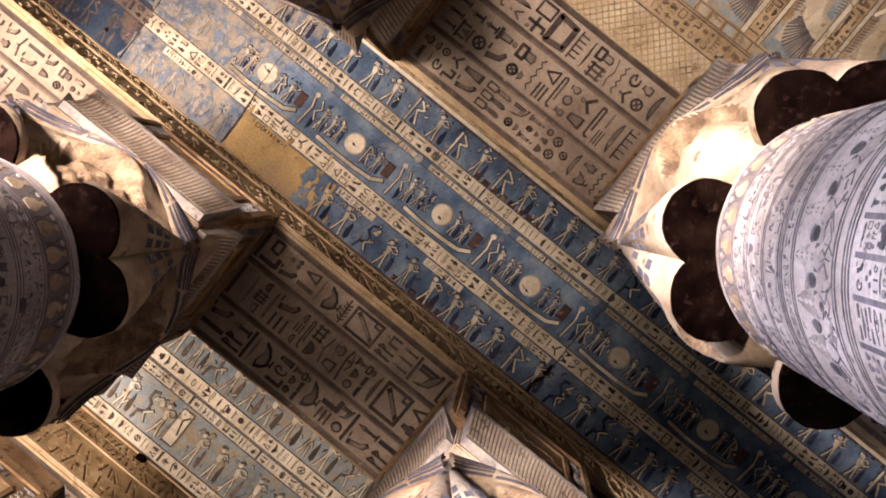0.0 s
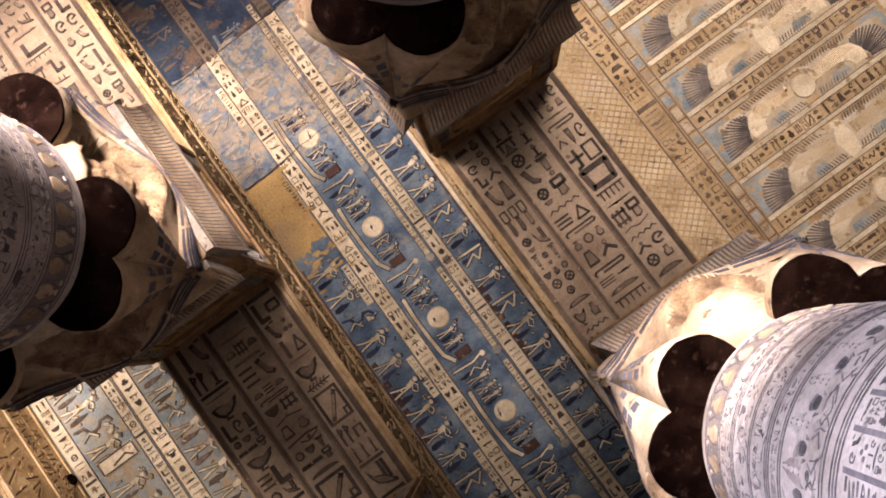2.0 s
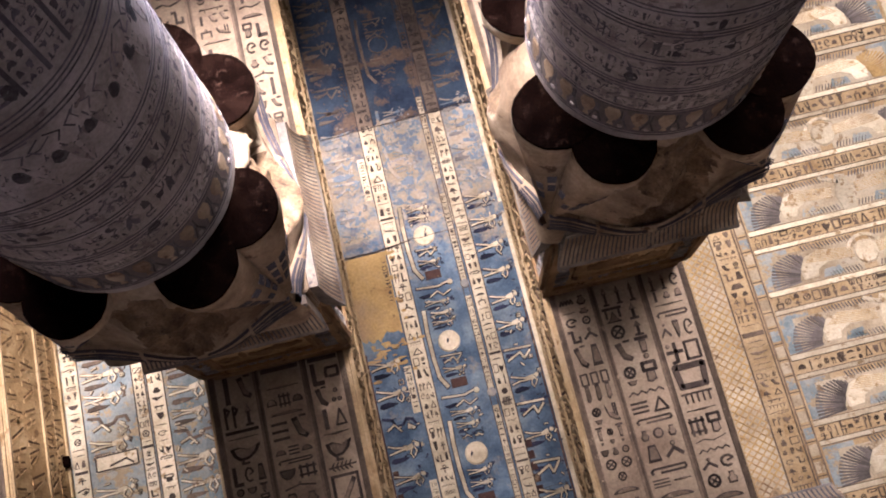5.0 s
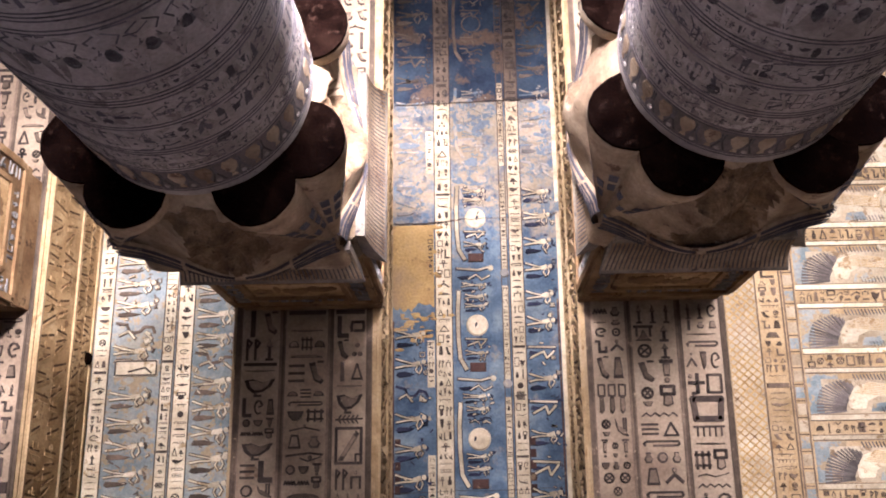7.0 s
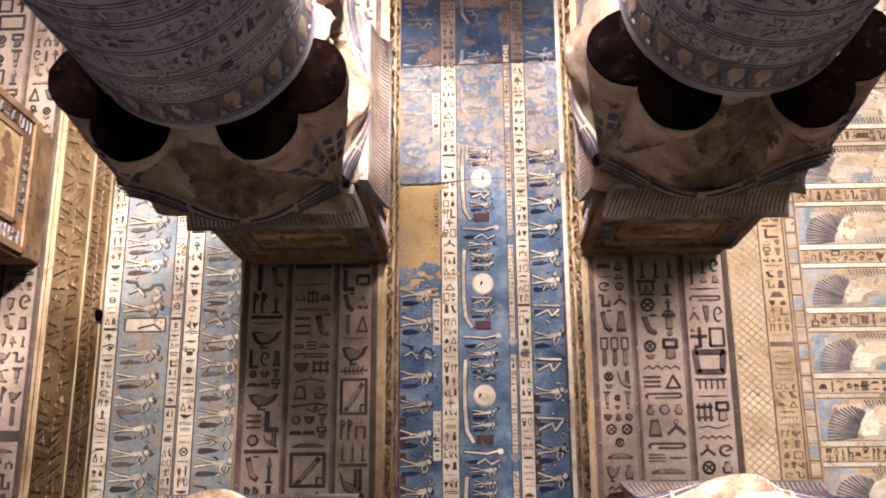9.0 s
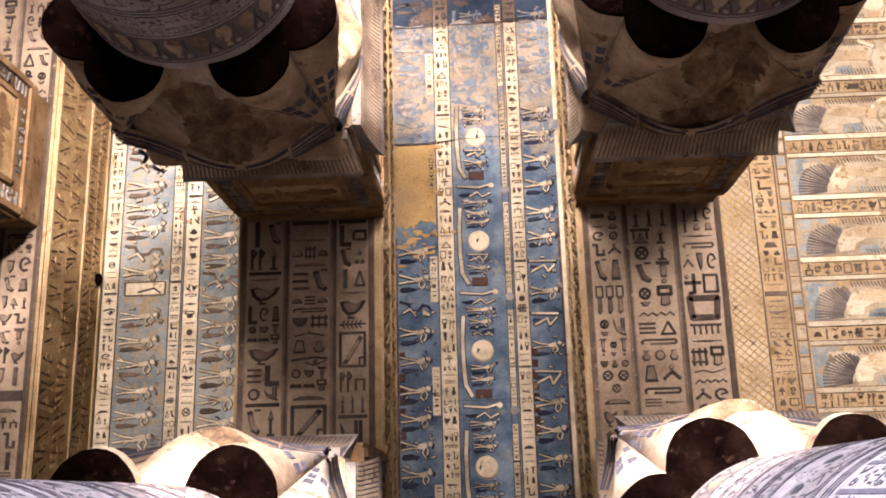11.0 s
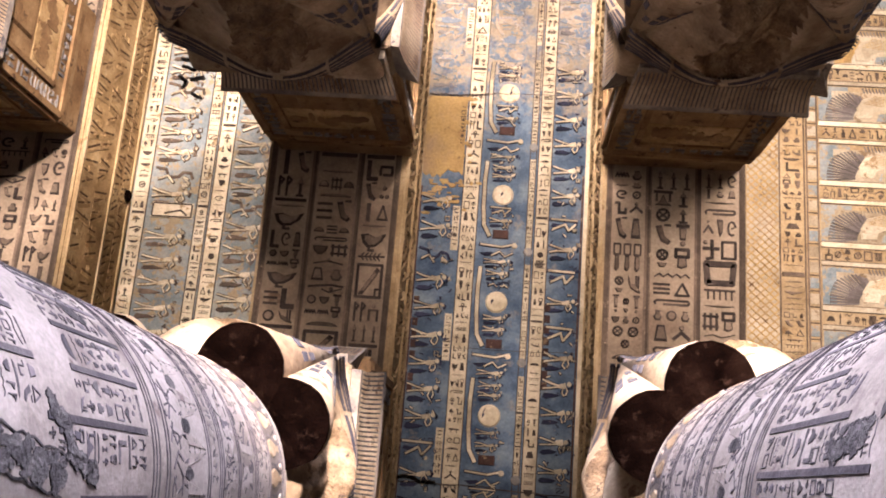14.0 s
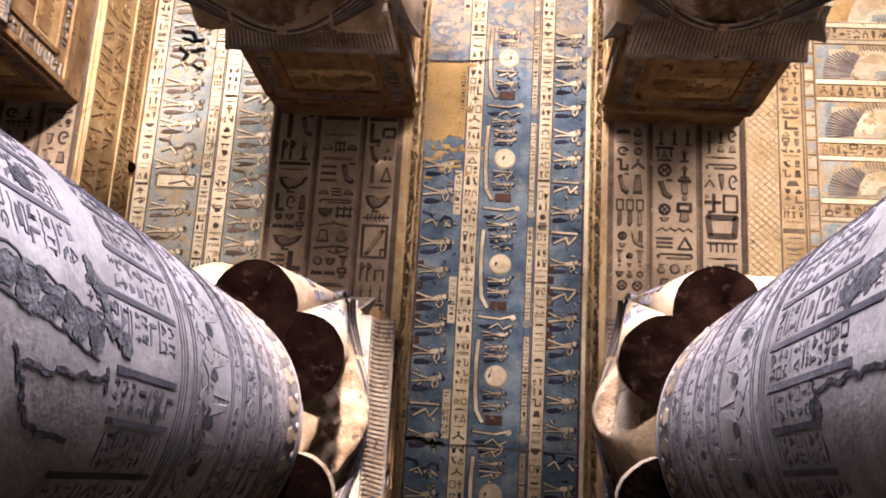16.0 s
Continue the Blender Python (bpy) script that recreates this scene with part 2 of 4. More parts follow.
# ---- relief: low carved and painted shapes laid on a surface ----
class Relief:
    """Raised shapes drawn in the plane (a, b) and laid on a surface by place(a, b, height)."""

    def __init__(self, place, depth=0.018):
        self.place, self.depth, self.verts, self.faces, self.fill, self.under = place, depth, [], [], None, None

    def poly(self, pts, depth=None, inset=0.12):
        d = depth or self.depth
        n, k = len(pts), len(self.verts)
        cx, cy = sum(p[0] for p in pts) / n, sum(p[1] for p in pts) / n
        self.verts += [self.place(a, b, 0.0) for a, b in pts]
        self.verts += [self.place(a + (cx - a) * inset, b + (cy - b) * inset, d) for a, b in pts]
        self.faces += [(k + i, k + (i + 1) % n, k + n + (i + 1) % n, k + n + i) for i in range(n)]
        self.faces.append(tuple(range(k + n, k + 2 * n)))

    def line(self, pts, w, depth=None):
        if self.under:
            self.under.line(pts, w + 0.026)
        for (a0, b0), (a1, b1) in zip(pts, pts[1:]):
            da, db = a1 - a0, b1 - b0
            s = math.hypot(da, db) or 1
            na, nb = -db / s * w / 2, da / s * w / 2
            ea, eb = da / s * w * 0.3, db / s * w * 0.3
            self.poly([(a0 - ea + na, b0 - eb + nb), (a0 - ea - na, b0 - eb - nb), (a1 + ea - na, b1 + eb - nb), (a1 + ea + na, b1 + eb + nb)], depth, 0.06)

    def disc(self, a, b, r, depth=None, n=14, flat=1.0):
        self.poly([(a + r * math.cos(i * math.tau / n), b + flat * r * math.sin(i * math.tau / n)) for i in range(n)], depth)

    def ring(self, a, b, r, w, n=14, flat=1.0):
        self.line([(a + r * math.cos(i * math.tau / n), b + flat * r * math.sin(i * math.tau / n)) for i in range(n + 1)], w)

    def draw(self, glyph, a, b, w, h, lw=1.0, turn=False):
        """One sign in the cell whose lower corner is (a, b); turn lays it on its side."""
        def at(p):
            x, y = p
            return (a + y * w, b + (1 - x) * h) if turn else (a + x * w, b + y * h)
        s = min(w, h)
        for kind, *v in glyph:
            if kind == "l":
                self.line([at(p) for p in v[0]], v[1] * s * lw)
            elif kind == "p":
                self.poly([at(p) for p in v[0]])
                if self.fill:
                    pts = [at(p) for p in v[0]]
                    cx, cy = sum(p[0] for p in pts) / len(pts), sum(p[1] for p in pts) / len(pts)
                    self.fill.poly([(cx + (p - cx) * 0.76, cy + (q - cy) * 0.76) for p, q in pts])
            elif kind == "c":
                self.disc(*at(v[0]), v[1] * s)
                if self.fill:
                    self.fill.disc(*at(v[0]), v[1] * s * 0.7)
            else:
                self.ring(*at(v[0]), v[1] * s, v[2] * s * lw)

    def build(self, name, mat, parent, label="", kind=""):
        return tagged(mesh_object(name, self.verts, self.faces, mat, parent, label), kind=kind)


def arc(cx, cy, r, a0, a1, n=7, flat=1.0):
    return [(cx + r * math.cos(radians(a0 + (a1 - a0) * i / n)), cy + flat * r * math.sin(radians(a0 + (a1 - a0) * i / n))) for i in range(n + 1)]


GLYPHS = [
    [("l", [(0.05 + 0.113 * i, 0.35 + 0.3 * (i % 2)) for i in range(9)], 0.09)],
    [("r", (0.5, 0.5), 0.38, 0.1), ("l", [(0.25, 0.25), (0.75, 0.75)], 0.08), ("l", [(0.25, 0.75), (0.75, 0.25)], 0.08)],
    [("p", arc(0.5, 0.25, 0.45, 0, 180))],
    [("l", [(0.1, 0.1), (0.1, 0.9), (0.9, 0.9), (0.9, 0.1), (0.1, 0.1)], 0.1)],
    [("p", arc(0.5, 0.0, 0.62, 45, 135) + arc(0.5, 1.0, 0.62, 225, 315)), ],
    [("l", [(0.2, 0.05), (0.2, 0.95), (0.45, 0.8), (0.28, 0.6)], 0.1), ("l", [(0.7, 0.05), (0.7, 0.95), (0.95, 0.8), (0.78, 0.6)], 0.1)],
    [("p", [(0.1, 0.3), (0.25, 0.75), (0.5, 0.85), (0.62, 0.6), (0.95, 0.25), (0.6, 0.3)]), ("l", [(0.45, 0.3), (0.45, 0.05), (0.6, 0.05)], 0.08)],
    [("p", [(0.15, 0.1), (0.3, 0.95), (0.7, 0.95), (0.85, 0.1)])],
    [("l", [(0.2, 0.1), (0.2, 0.6), (0.8, 0.6), (0.8, 0.1)], 0.11), ("c", (0.5, 0.8), 0.12)],
    [("l", [(0.05, 0.5), (0.3, 0.75), (0.55, 0.4), (0.8, 0.65), (0.95, 0.9)], 0.1)],
    [("l", [(0.1, 0.2), (0.9, 0.2)], 0.1), ("l", [(0.1, 0.5), (0.9, 0.5)], 0.1), ("l", [(0.1, 0.8), (0.9, 0.8)], 0.1)],
    [("c", (0.3, 0.3), 0.17), ("c", (0.7, 0.3), 0.17), ("c", (0.5, 0.72), 0.17)],
    [("l", [(0.5, 0.05), (0.5, 0.6)], 0.12), ("l", [(0.2, 0.55), (0.8, 0.55)], 0.11), ("r", (0.5, 0.77), 0.16, 0.09)],
    [("p", [(0.1, 0.45), (0.15, 0.7), (0.9, 0.62), (0.9, 0.45)]), ("l", [(0.3, 0.45), (0.3, 0.1)], 0.08), ("l", [(0.7, 0.45), (0.7, 0.1)], 0.08)],
    [("p", [(0.25, 0.1), (0.2, 0.5), (0.35, 0.6), (0.35, 0.9), (0.65, 0.9), (0.65, 0.6), (0.8, 0.5), (0.75, 0.1)])],
    [("l", arc(0.5, 0.5, 0.35, 20, 300), 0.11), ("l", [(0.5, 0.5), (0.85, 0.6)], 0.09)],
    [("l", [(0.15, 0.1), (0.5, 0.9), (0.85, 0.1), (0.15, 0.1)], 0.1)],
    [("l", [(0.1, 0.85), (0.35, 0.85), (0.35, 0.15), (0.8, 0.15), (0.8, 0.45)], 0.13)],
    [("p", [(0.05, 0.35), (0.2, 0.62), (0.8, 0.62), (0.95, 0.35)])],
    [("l", [(0.1, 0.25), (0.5, 0.6), (0.9, 0.25)], 0.12), ("c", (0.5, 0.82), 0.13)],
    [("l", [(0.15 + 0.175 * i, 0.15), (0.15 + 0.175 * i, 0.75)], 0.08) if i < 5 else ("l", [(0.05, 0.8), (0.95, 0.8)], 0.1) for i in range(6)],
    [("r", (0.5, 0.5), 0.3, 0.1), ("c", (0.5, 0.5), 0.12)],
]
NAMES = "zig wheel dome frame lens reeds bird block arch snake bars dots ankh table jar hook tri boot basin yoke comb eye".split()
SIGN = dict(zip(NAMES, GLYPHS))
SIGN.update(
    flag=[("l", [(0.15, 0.6), (0.15, 0.95), (0.8, 0.95), (0.8, 0.6), (0.15, 0.6)], 0.12), ("p", [(0.25, 0.6), (0.7, 0.6), (0.75, 0.15), (0.45, 0.02), (0.2, 0.1)])],
    pot=[("p", [(0.3, 0.85), (0.7, 0.85), (0.65, 0.65), (0.85, 0.4), (0.7, 0.12), (0.3, 0.12), (0.15, 0.4), (0.35, 0.65)])],
    grid=[("l", [(0.15, 0.1), (0.15, 0.9)], 0.1), ("l", [(0.5, 0.1), (0.5, 0.9)], 0.1), ("l", [(0.85, 0.1), (0.85, 0.9)], 0.1), ("l", [(0.05, 0.25), (0.95, 0.25)], 0.1), ("l", [(0.05, 0.75), (0.95, 0.75)], 0.1)],
    big=[("l", [(0.14, 0.12), (0.08, 0.92), (0.92, 0.92), (0.86, 0.12), (0.14, 0.12)], 0.17)],
    slant=[("l", [(0.06, 0.06), (0.06, 0.94), (0.94, 0.94), (0.94, 0.06), (0.06, 0.06)], 0.07), ("p", [(0.12, 0.12), (0.3, 0.12), (0.88, 0.8), (0.75, 0.88)]), ("l", [(0.75, 0.12), (0.75, 0.28), (0.9, 0.28)], 0.05)],
    wedge=[("p", [(0.2, 0.95), (0.8, 0.95), (0.75, 0.3), (0.5, 0.03), (0.35, 0.3)])],
    pool=[("l", [(0.08, 0.3), (0.05, 0.5), (0.12, 0.7), (0.92, 0.7), (0.95, 0.45), (0.9, 0.3), (0.3, 0.3)], 0.14)],
    stem=[("l", [(0.5, 0.05), (0.5, 0.6)], 0.13), ("p", [(0.3, 0.6), (0.5, 0.98), (0.7, 0.6)]), ("l", [(0.3, 0.06), (0.7, 0.06)], 0.1)],
    leg=[("p", [(0.1, 0.9), (0.45, 0.95), (0.6, 0.45), (0.95, 0.2), (0.8, 0.05), (0.4, 0.2)]), ("l", [(0.6, 0.95), (0.9, 0.95)], 0.08)],
    disc=[("c", (0.5, 0.5), 0.42)],
    bar=[("l", [(0.02, 0.5), (0.98, 0.5)], 0.5)],
    ell=[("l", [(0.25, 0.95), (0.25, 0.08), (0.85, 0.08)], 0.22)],
    cup=[("p", [(0.05, 0.8), (0.95, 0.8), (0.85, 0.4), (0.62, 0.15), (0.38, 0.15), (0.15, 0.4)])],
    wheelcup=[("r", (0.5, 0.66), 0.26, 0.09), ("l", [(0.34, 0.5), (0.66, 0.82)], 0.07), ("l", [(0.34, 0.82), (0.66, 0.5)], 0.07), ("p", [(0.22, 0.28), (0.78, 0.28), (0.64, 0.06), (0.36, 0.06)])],
    post=[("l", [(0.2, 0.95), (0.8, 0.95)], 0.13), ("p", [(0.3, 0.88), (0.7, 0.88), (0.66, 0.3), (0.34, 0.3)]), ("c", (0.5, 0.14), 0.15)],
    wing=[("p", [(0.05, 0.95), (0.2, 0.6), (0.5, 0.5), (0.95, 0.12), (0.9, 0.02), (0.55, 0.12), (0.22, 0.3), (0.08, 0.62)]), ("l", [(0.62, 0.95), (0.62, 0.4)], 0.09), ("l", [(0.78, 0.95), (0.78, 0.3)], 0.09)],
    goose=[("p", [(0.03, 0.8), (0.3, 0.85), (0.62, 0.66), (0.95, 0.72), (0.97, 0.88), (0.86, 0.5), (0.6, 0.2), (0.3, 0.15), (0.12, 0.4)]), ("l", [(0.4, 0.2), (0.36, 0.02), (0.55, 0.02)], 0.08)],
    gate=[("l", [(0.03, 0.92), (0.97, 0.92)], 0.12), ("l", [(0.15, 0.9), (0.15, 0.35)], 0.1), ("l", [(0.85, 0.9), (0.85, 0.35)], 0.1), ("p", [(0.05, 0.05), (0.3, 0.3), (0.5, 0.8), (0.7, 0.3), (0.95, 0.05)])],
    cross=[("l", [(0.05, 0.55), (0.95, 0.55)], 0.14), ("l", [(0.55, 0.95), (0.55, 0.1), (0.25, 0.05)], 0.14), ("c", (0.15, 0.85), 0.13)],
    brow=[("l", [(0.02, 0.6), (0.3, 0.72), (0.65, 0.85), (0.98, 0.7)], 0.13), ("l", [(0.4, 0.4), (0.6, 0.12), (0.95, 0.5)], 0.09), ("c", (0.66, 0.46), 0.2)],
    sprig=[("l", [(0.02, 0.45), (0.98, 0.55)], 0.12)] + [("l", [(0.12 + 0.15 * i, 0.48), (0.22 + 0.15 * i, 0.9)], 0.1) for i in range(5)] + [("l", [(0.12 + 0.15 * i, 0.48), (0.22 + 0.15 * i, 0.1)], 0.1) for i in range(5)],
    pole=[("l", [(0.5, 0.03), (0.5, 0.97)], 0.2)],
)
TALL = [SIGN[k] for k in "reeds block arch ankh jar tri boot frame bird hook flag pot stem wedge leg pole post wing goose ell wheelcup".split()]
WIDE = [SIGN[k] for k in "zig dome lens snake bars table basin yoke comb pool zig lens bar goose wing brow cup".split()]
ALL = list(SIGN.values())
RNG = random.Random(7)


def sign_column(rel, a0, a1, b0, b1, size, lw=1.0, turn=False, gap=0.1):
    """Fills a column with rows of signs, one wide one or two or three small ones a row."""
    b, w = b1, a1 - a0
    while b > b0 + size * 0.5:
        n = RNG.choice((1, 1, 2, 2, 2, 3)) if w > size * 1.2 else RNG.choice((1, 1, 1, 2))
        h = size * (RNG.uniform(0.36, 0.55) if n == 1 and RNG.random() < 0.7 else RNG.uniform(0.7, 1.05)) * (0.8 if n == 3 else 1)
        h = min(h, b - b0)
        for i in range(n):
            pool = WIDE if n == 1 and h < size * 0.7 else (TALL if n > 1 else ALL)
            cw = w / n
            jog = RNG.uniform(0.72, 0.98)
            rel.draw(RNG.choice(pool), a0 + i * cw + cw * 0.04, b - h, cw * 0.92, h * jog, lw, turn)
        b -= h + size * gap


def written_column(rel, a0, a1, b1, text, lw=1.0):
    """Rows of named signs from b1 downwards: "zig pot:30" is one row, 30 cm high. Returns where it ends."""
    b = b1
    for row in text.split("|"):
        names, h = row.split(":")
        h, names = float(h) / 100, names.split()
        cw = (a1 - a0) / len(names)
        for i, k in enumerate(names):
            if k != "_":
                rel.draw(SIGN[k], a0 + i * cw + cw * 0.03, b - h * 0.95, cw * 0.94, h * 0.92, lw)
        b -= h
    return b


def sign_row(rel, a0, a1, b0, b1, size, lw=1.0):
    """The same in a row along a."""
    a = a0
    while a < a1 - size * 0.4:
        w = size * RNG.uniform(0.45, 0.95)
        n = RNG.choice((1, 1, 2))
        hh = (b1 - b0) / n
        for i in range(n):
            rel.draw(RNG.choice(ALL), a, b0 + i * hh + hh * 0.08, w, hh * 0.84, lw)
        a += w + size * 0.12


# ---- the hall ----
TOP, SOFF = 15.6, 13.70
Y0, Y1 = -20.0, 24.0


def down(z):
    """Lays a drawing on an underside at height z: a to +x, b to -y."""
    return lambda a, b, d: (a, -b, z - d)


floor = block("floor", FLOOR, None, -16, 16, Y0, Y1, -0.4, 0.0, 0)
tagged(floor, "worn sandstone floor of the temple hall", "floor", kind="structure")
# side walls and back wall close the hall; the front is open above a low screen wall
for name, b in (("wall_west", (-16.6, -16, Y0, Y1, -0.4, 18)), ("wall_east", (16, 16.6, Y0, Y1, -0.4, 18)), ("wall_back", (-16.6, 16.6, Y1, Y1 + 0.6, -0.4, 18)),
                ("wall_front", (-16.6, 16.6, Y0 - 0.6, Y0, -0.4, 4.0))):
    tagged(block(name, WALL, None, *b, bevel=0), "plain sandstone block wall of the hall", "wall", kind="structure")


def beam(x0, x1):
    b = block("architrave", SAND, None, x0, x1, Y0, Y1, SOFF, 16.0, 0.03)
    return tagged(b, "carved sandstone architrave beam with inscribed underside", "architrave", kind="structure")


BEAMS = {"mid_left": (-3.17, -1.27), "mid_right": (1.34, 3.22), "far_left": (-7.65, -5.77), "far_right": (9.6, 11.5)}
beams = {k: beam(*v) for k, v in BEAMS.items()}


def ceiling(x0, x1, mat, label):
    c = block("ceiling", mat, None, x0, x1, Y0, Y1, TOP, TOP + 0.5, 0)
    return tagged(c, label, "ceiling", kind="structure")


ceil_mid = ceiling(-1.27, 1.34, BLUE, "blue painted ceiling with rows of pale figures and sun discs")
ceil_left = ceiling(-5.77, -3.17, SKYBLUE, "faded light blue painted ceiling with rows of figures")
ceil_right = ceiling(3.22, 9.6, SAND, "ochre painted ceiling with winged bands and inscriptions")
ceil_outer = ceiling(-16, -7.65, SAND, "plain sandstone ceiling slabs")
ceil_east = ceiling(11.5, 16, SAND, "plain sandstone ceiling slabs")

# ---- inscribed undersides of the beams ----
V0, V1 = -10.5, 8.0


def strip(rel, a0, a1, b0=V0, b1=V1, depth=0.012):
    rel.poly([(a0, b0), (a0, b1), (a1, b1), (a1, b0)], depth, 0.0)


TEXT = {
    "mid_right": (
        "zig pot:19|lens pot:10|hook eye:16|boot yoke:21|leg block:35|flag flag flag:43|wheelcup wing:27|post wheelcup post:26|cup pot eye:14|wheel wheel:16|_ wheel _:16|dome:16|goose jar:24|zig:14|reeds tri:30",
        "stem stem stem:28|gate stem:23|wheel stem:22|leg post:32|wheelcup flag:30|zig:15|bars tri:21|pool:14|pot disc pot:20|block yoke:27|pool:15|bars lens:14|dome:17|comb:18",
        "stem stem hook:23|pole pot block:13|lens:11|pool:14|yoke wedge hook:29|cross frame:30|big:34|comb:19|lens:12|grid flag:28|snake:10|zig:13|yoke hook:20|wheel jar:20|dome:18",
    ),
    "mid_left": (
        "pole leg:36|reeds stem:32|bar:6|lens:11|goose:28|ell hook block:26|disc cup post:13|zig zig flag:14|goose:26|bars ell:27|disc wing:20|bar:7|leg stem:38|reeds pole:30|basin:18",
        "bar:8|_:14|lens:12|dome grid dome:22|dome:10|bars leg:35|dome bars dome:16|pool:10|cup grid:20|yoke:12|block pot:22|brow:15|disc cup post:16|zig zig flag:16|dome:14|slant:48|jar tri:28|comb:20",
        "bar:8|ell pool:31|leg dots:30|pole tri:26|lens:11|goose:30|sprig:13|slant:53|reeds arch:29|stem stem stem:26|bar:6|wing:40|slant:46|pot pot:26|zig:15",
    ),
}
for key, cols in (("mid_left", (-3.08, -2.51, -1.89, -1.39)), ("mid_right", (1.43, 1.94, 2.58, 3.15)), ("far_left", (-7.5, -7.0, -6.4, -5.88))):
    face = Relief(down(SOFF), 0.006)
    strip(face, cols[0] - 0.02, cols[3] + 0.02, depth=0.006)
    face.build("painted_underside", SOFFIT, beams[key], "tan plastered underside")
    lines = Relief(down(SOFF - 0.006), 0.014)
    for c in cols:
        strip(lines, c - 0.04, c - 0.010, depth=0.016)
        strip(lines, c - 0.010, c + 0.022, depth=0.006)
        strip(lines, c + 0.022, c + 0.038, depth=0.016)
    lines.build("ruled_line", UMBER, beams[key], "dark ruled double lines")
    # incised signs drawn raised: the dark colour is paint and the carving's shade
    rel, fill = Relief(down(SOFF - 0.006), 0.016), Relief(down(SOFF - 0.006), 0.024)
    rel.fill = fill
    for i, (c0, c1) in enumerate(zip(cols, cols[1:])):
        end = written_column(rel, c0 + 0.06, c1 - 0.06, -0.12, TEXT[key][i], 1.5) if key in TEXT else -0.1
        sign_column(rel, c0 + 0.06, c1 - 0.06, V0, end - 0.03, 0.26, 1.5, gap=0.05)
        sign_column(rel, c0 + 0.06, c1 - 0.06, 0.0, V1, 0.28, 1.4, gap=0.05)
    rel.build("underside_inscription", DARK, beams[key], "columns of signs, outlined in paint and carving shade")
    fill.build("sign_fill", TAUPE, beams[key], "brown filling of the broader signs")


# ---- inner faces of the beams ----
def side(x, s):
    """Lays a drawing on a beam's side: a along -y, b up; s: the way that the side faces."""
    return lambda a, b, d: (x + s * d, -a, b)


for key, x, s in (("mid_left", -1.27, 1), ("mid_right", 1.34, -1), ("far_left", -5.77, 1)):
    rel = Relief(side(x, s), 0.03)
    for z in (13.76, 14.80, 15.48):
        rel.line([(V0, z), (V1, z)], 0.05)
    rel.build("moulding", SAND, beams[key], "plain raised fillets")
    far = key == "far_left"
    if far:
        ground = Relief(side(x, s), 0.005)
        for z0, z1 in ((13.79, 14.77), (14.83, 15.45)):
            ground.poly([(V0, z0), (V0, z1), (V1, z1), (V1, z0)], 0.005, 0.0)
        ground.build("painted_ground", CLAY, beams[key], "orange-brown weathered ground")
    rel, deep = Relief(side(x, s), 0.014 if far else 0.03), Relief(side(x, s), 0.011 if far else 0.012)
    for z0, z1, pitch, rows in ((13.82, 14.74, 0.17, 2), (14.88, 15.42, 0.11, 2)):
        a, h = V0, z1 - z0
        while a < V1:
            for r in range(rows):
                z = z0 + h * r / rows
                l, q = RNG.uniform(0.5, 0.92) * h / rows, RNG.uniform(-0.05, 0.2)
                rel.line([(a, z + 0.02), (a + q * 0.4, z + l * 0.5), (a + q, z + l)], RNG.uniform(0.025, 0.06))
                if RNG.random() < 0.6:
                    rel.draw(RNG.choice(ALL), a + 0.03, z + l * 0.3, pitch * 0.7, h / rows * 0.4)
                # a dark line beside each stroke; in brown it is the carving's shade as colour
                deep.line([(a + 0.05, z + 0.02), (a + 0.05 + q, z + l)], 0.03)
            a += pitch * RNG.uniform(0.8, 1.6) * (0.85 if far else 1)
    rel.build("side_carving", CLAY if far else SAND, beams[key], "close slanting carved strokes")
    deep.build("side_carving", RED if key == "mid_right" else SHADOW_BROWN, beams[key], "dark strokes: red paint on one beam, carving shade on two")


# ---- blotches of bare plaster and cracks ----
def blotch(rel, a, b, w, h, n=26, seed=0.0, square=5):
    pts = []
    for i in range(n):
        t = i * math.tau / n
        c, s_ = math.cos(t), math.sin(t)
        k = (abs(c) ** square + abs(s_) ** square) ** (-1 / square) * (1 + 0.16 * noise.noise(Vector((c * 2.2 + seed, s_ * 2.2, seed * 3))) + 0.12 * noise.noise(Vector((c * 8, s_ * 8, seed))) + (0.10 * noise.noise(Vector((c * 21, s_ * 21, seed + 4))) if n > 30 else 0.0))
        pts.append((a + k * c * w / 2, b + k * s_ * h / 2))
    rel.poly(pts, None, 0.02)


def crack(rel, pts, w, seed):
    rng = random.Random(seed)
    line = []
    for (a0, b0), (a1, b1) in zip(pts, pts[1:]):
        for i in range(8):
            f = i / 8
            line.append((a0 + (a1 - a0) * f + rng.uniform(-0.012, 0.012), b0 + (b1 - b0) * f + rng.uniform(-0.012, 0.012)))
    rel.line(line + [pts[-1]], w)


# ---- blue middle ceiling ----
JOINT = 3.66  # past this joint the slab is a deeper blue, sand-patched, with fading light put into its colours
deep_slab = Relief(down(TOP), 0.005)
strip(deep_slab, -1.262, 1.255, JOINT, V1, 0.005)
deep_slab.build("deep_blue_slab", DEEP, ceil_mid, "deep blue slab with brown bare patches")
bands = Relief(down(TOP), 0.012)
shaded_bands = Relief(down(TOP), 0.012)
for a0, a1 in ((-0.60, -0.35), (0.53, 0.74)):
    strip(bands, a0, a1, b1=JOINT)
    strip(shaded_bands, a0, a1, b0=JOINT)
k = -6
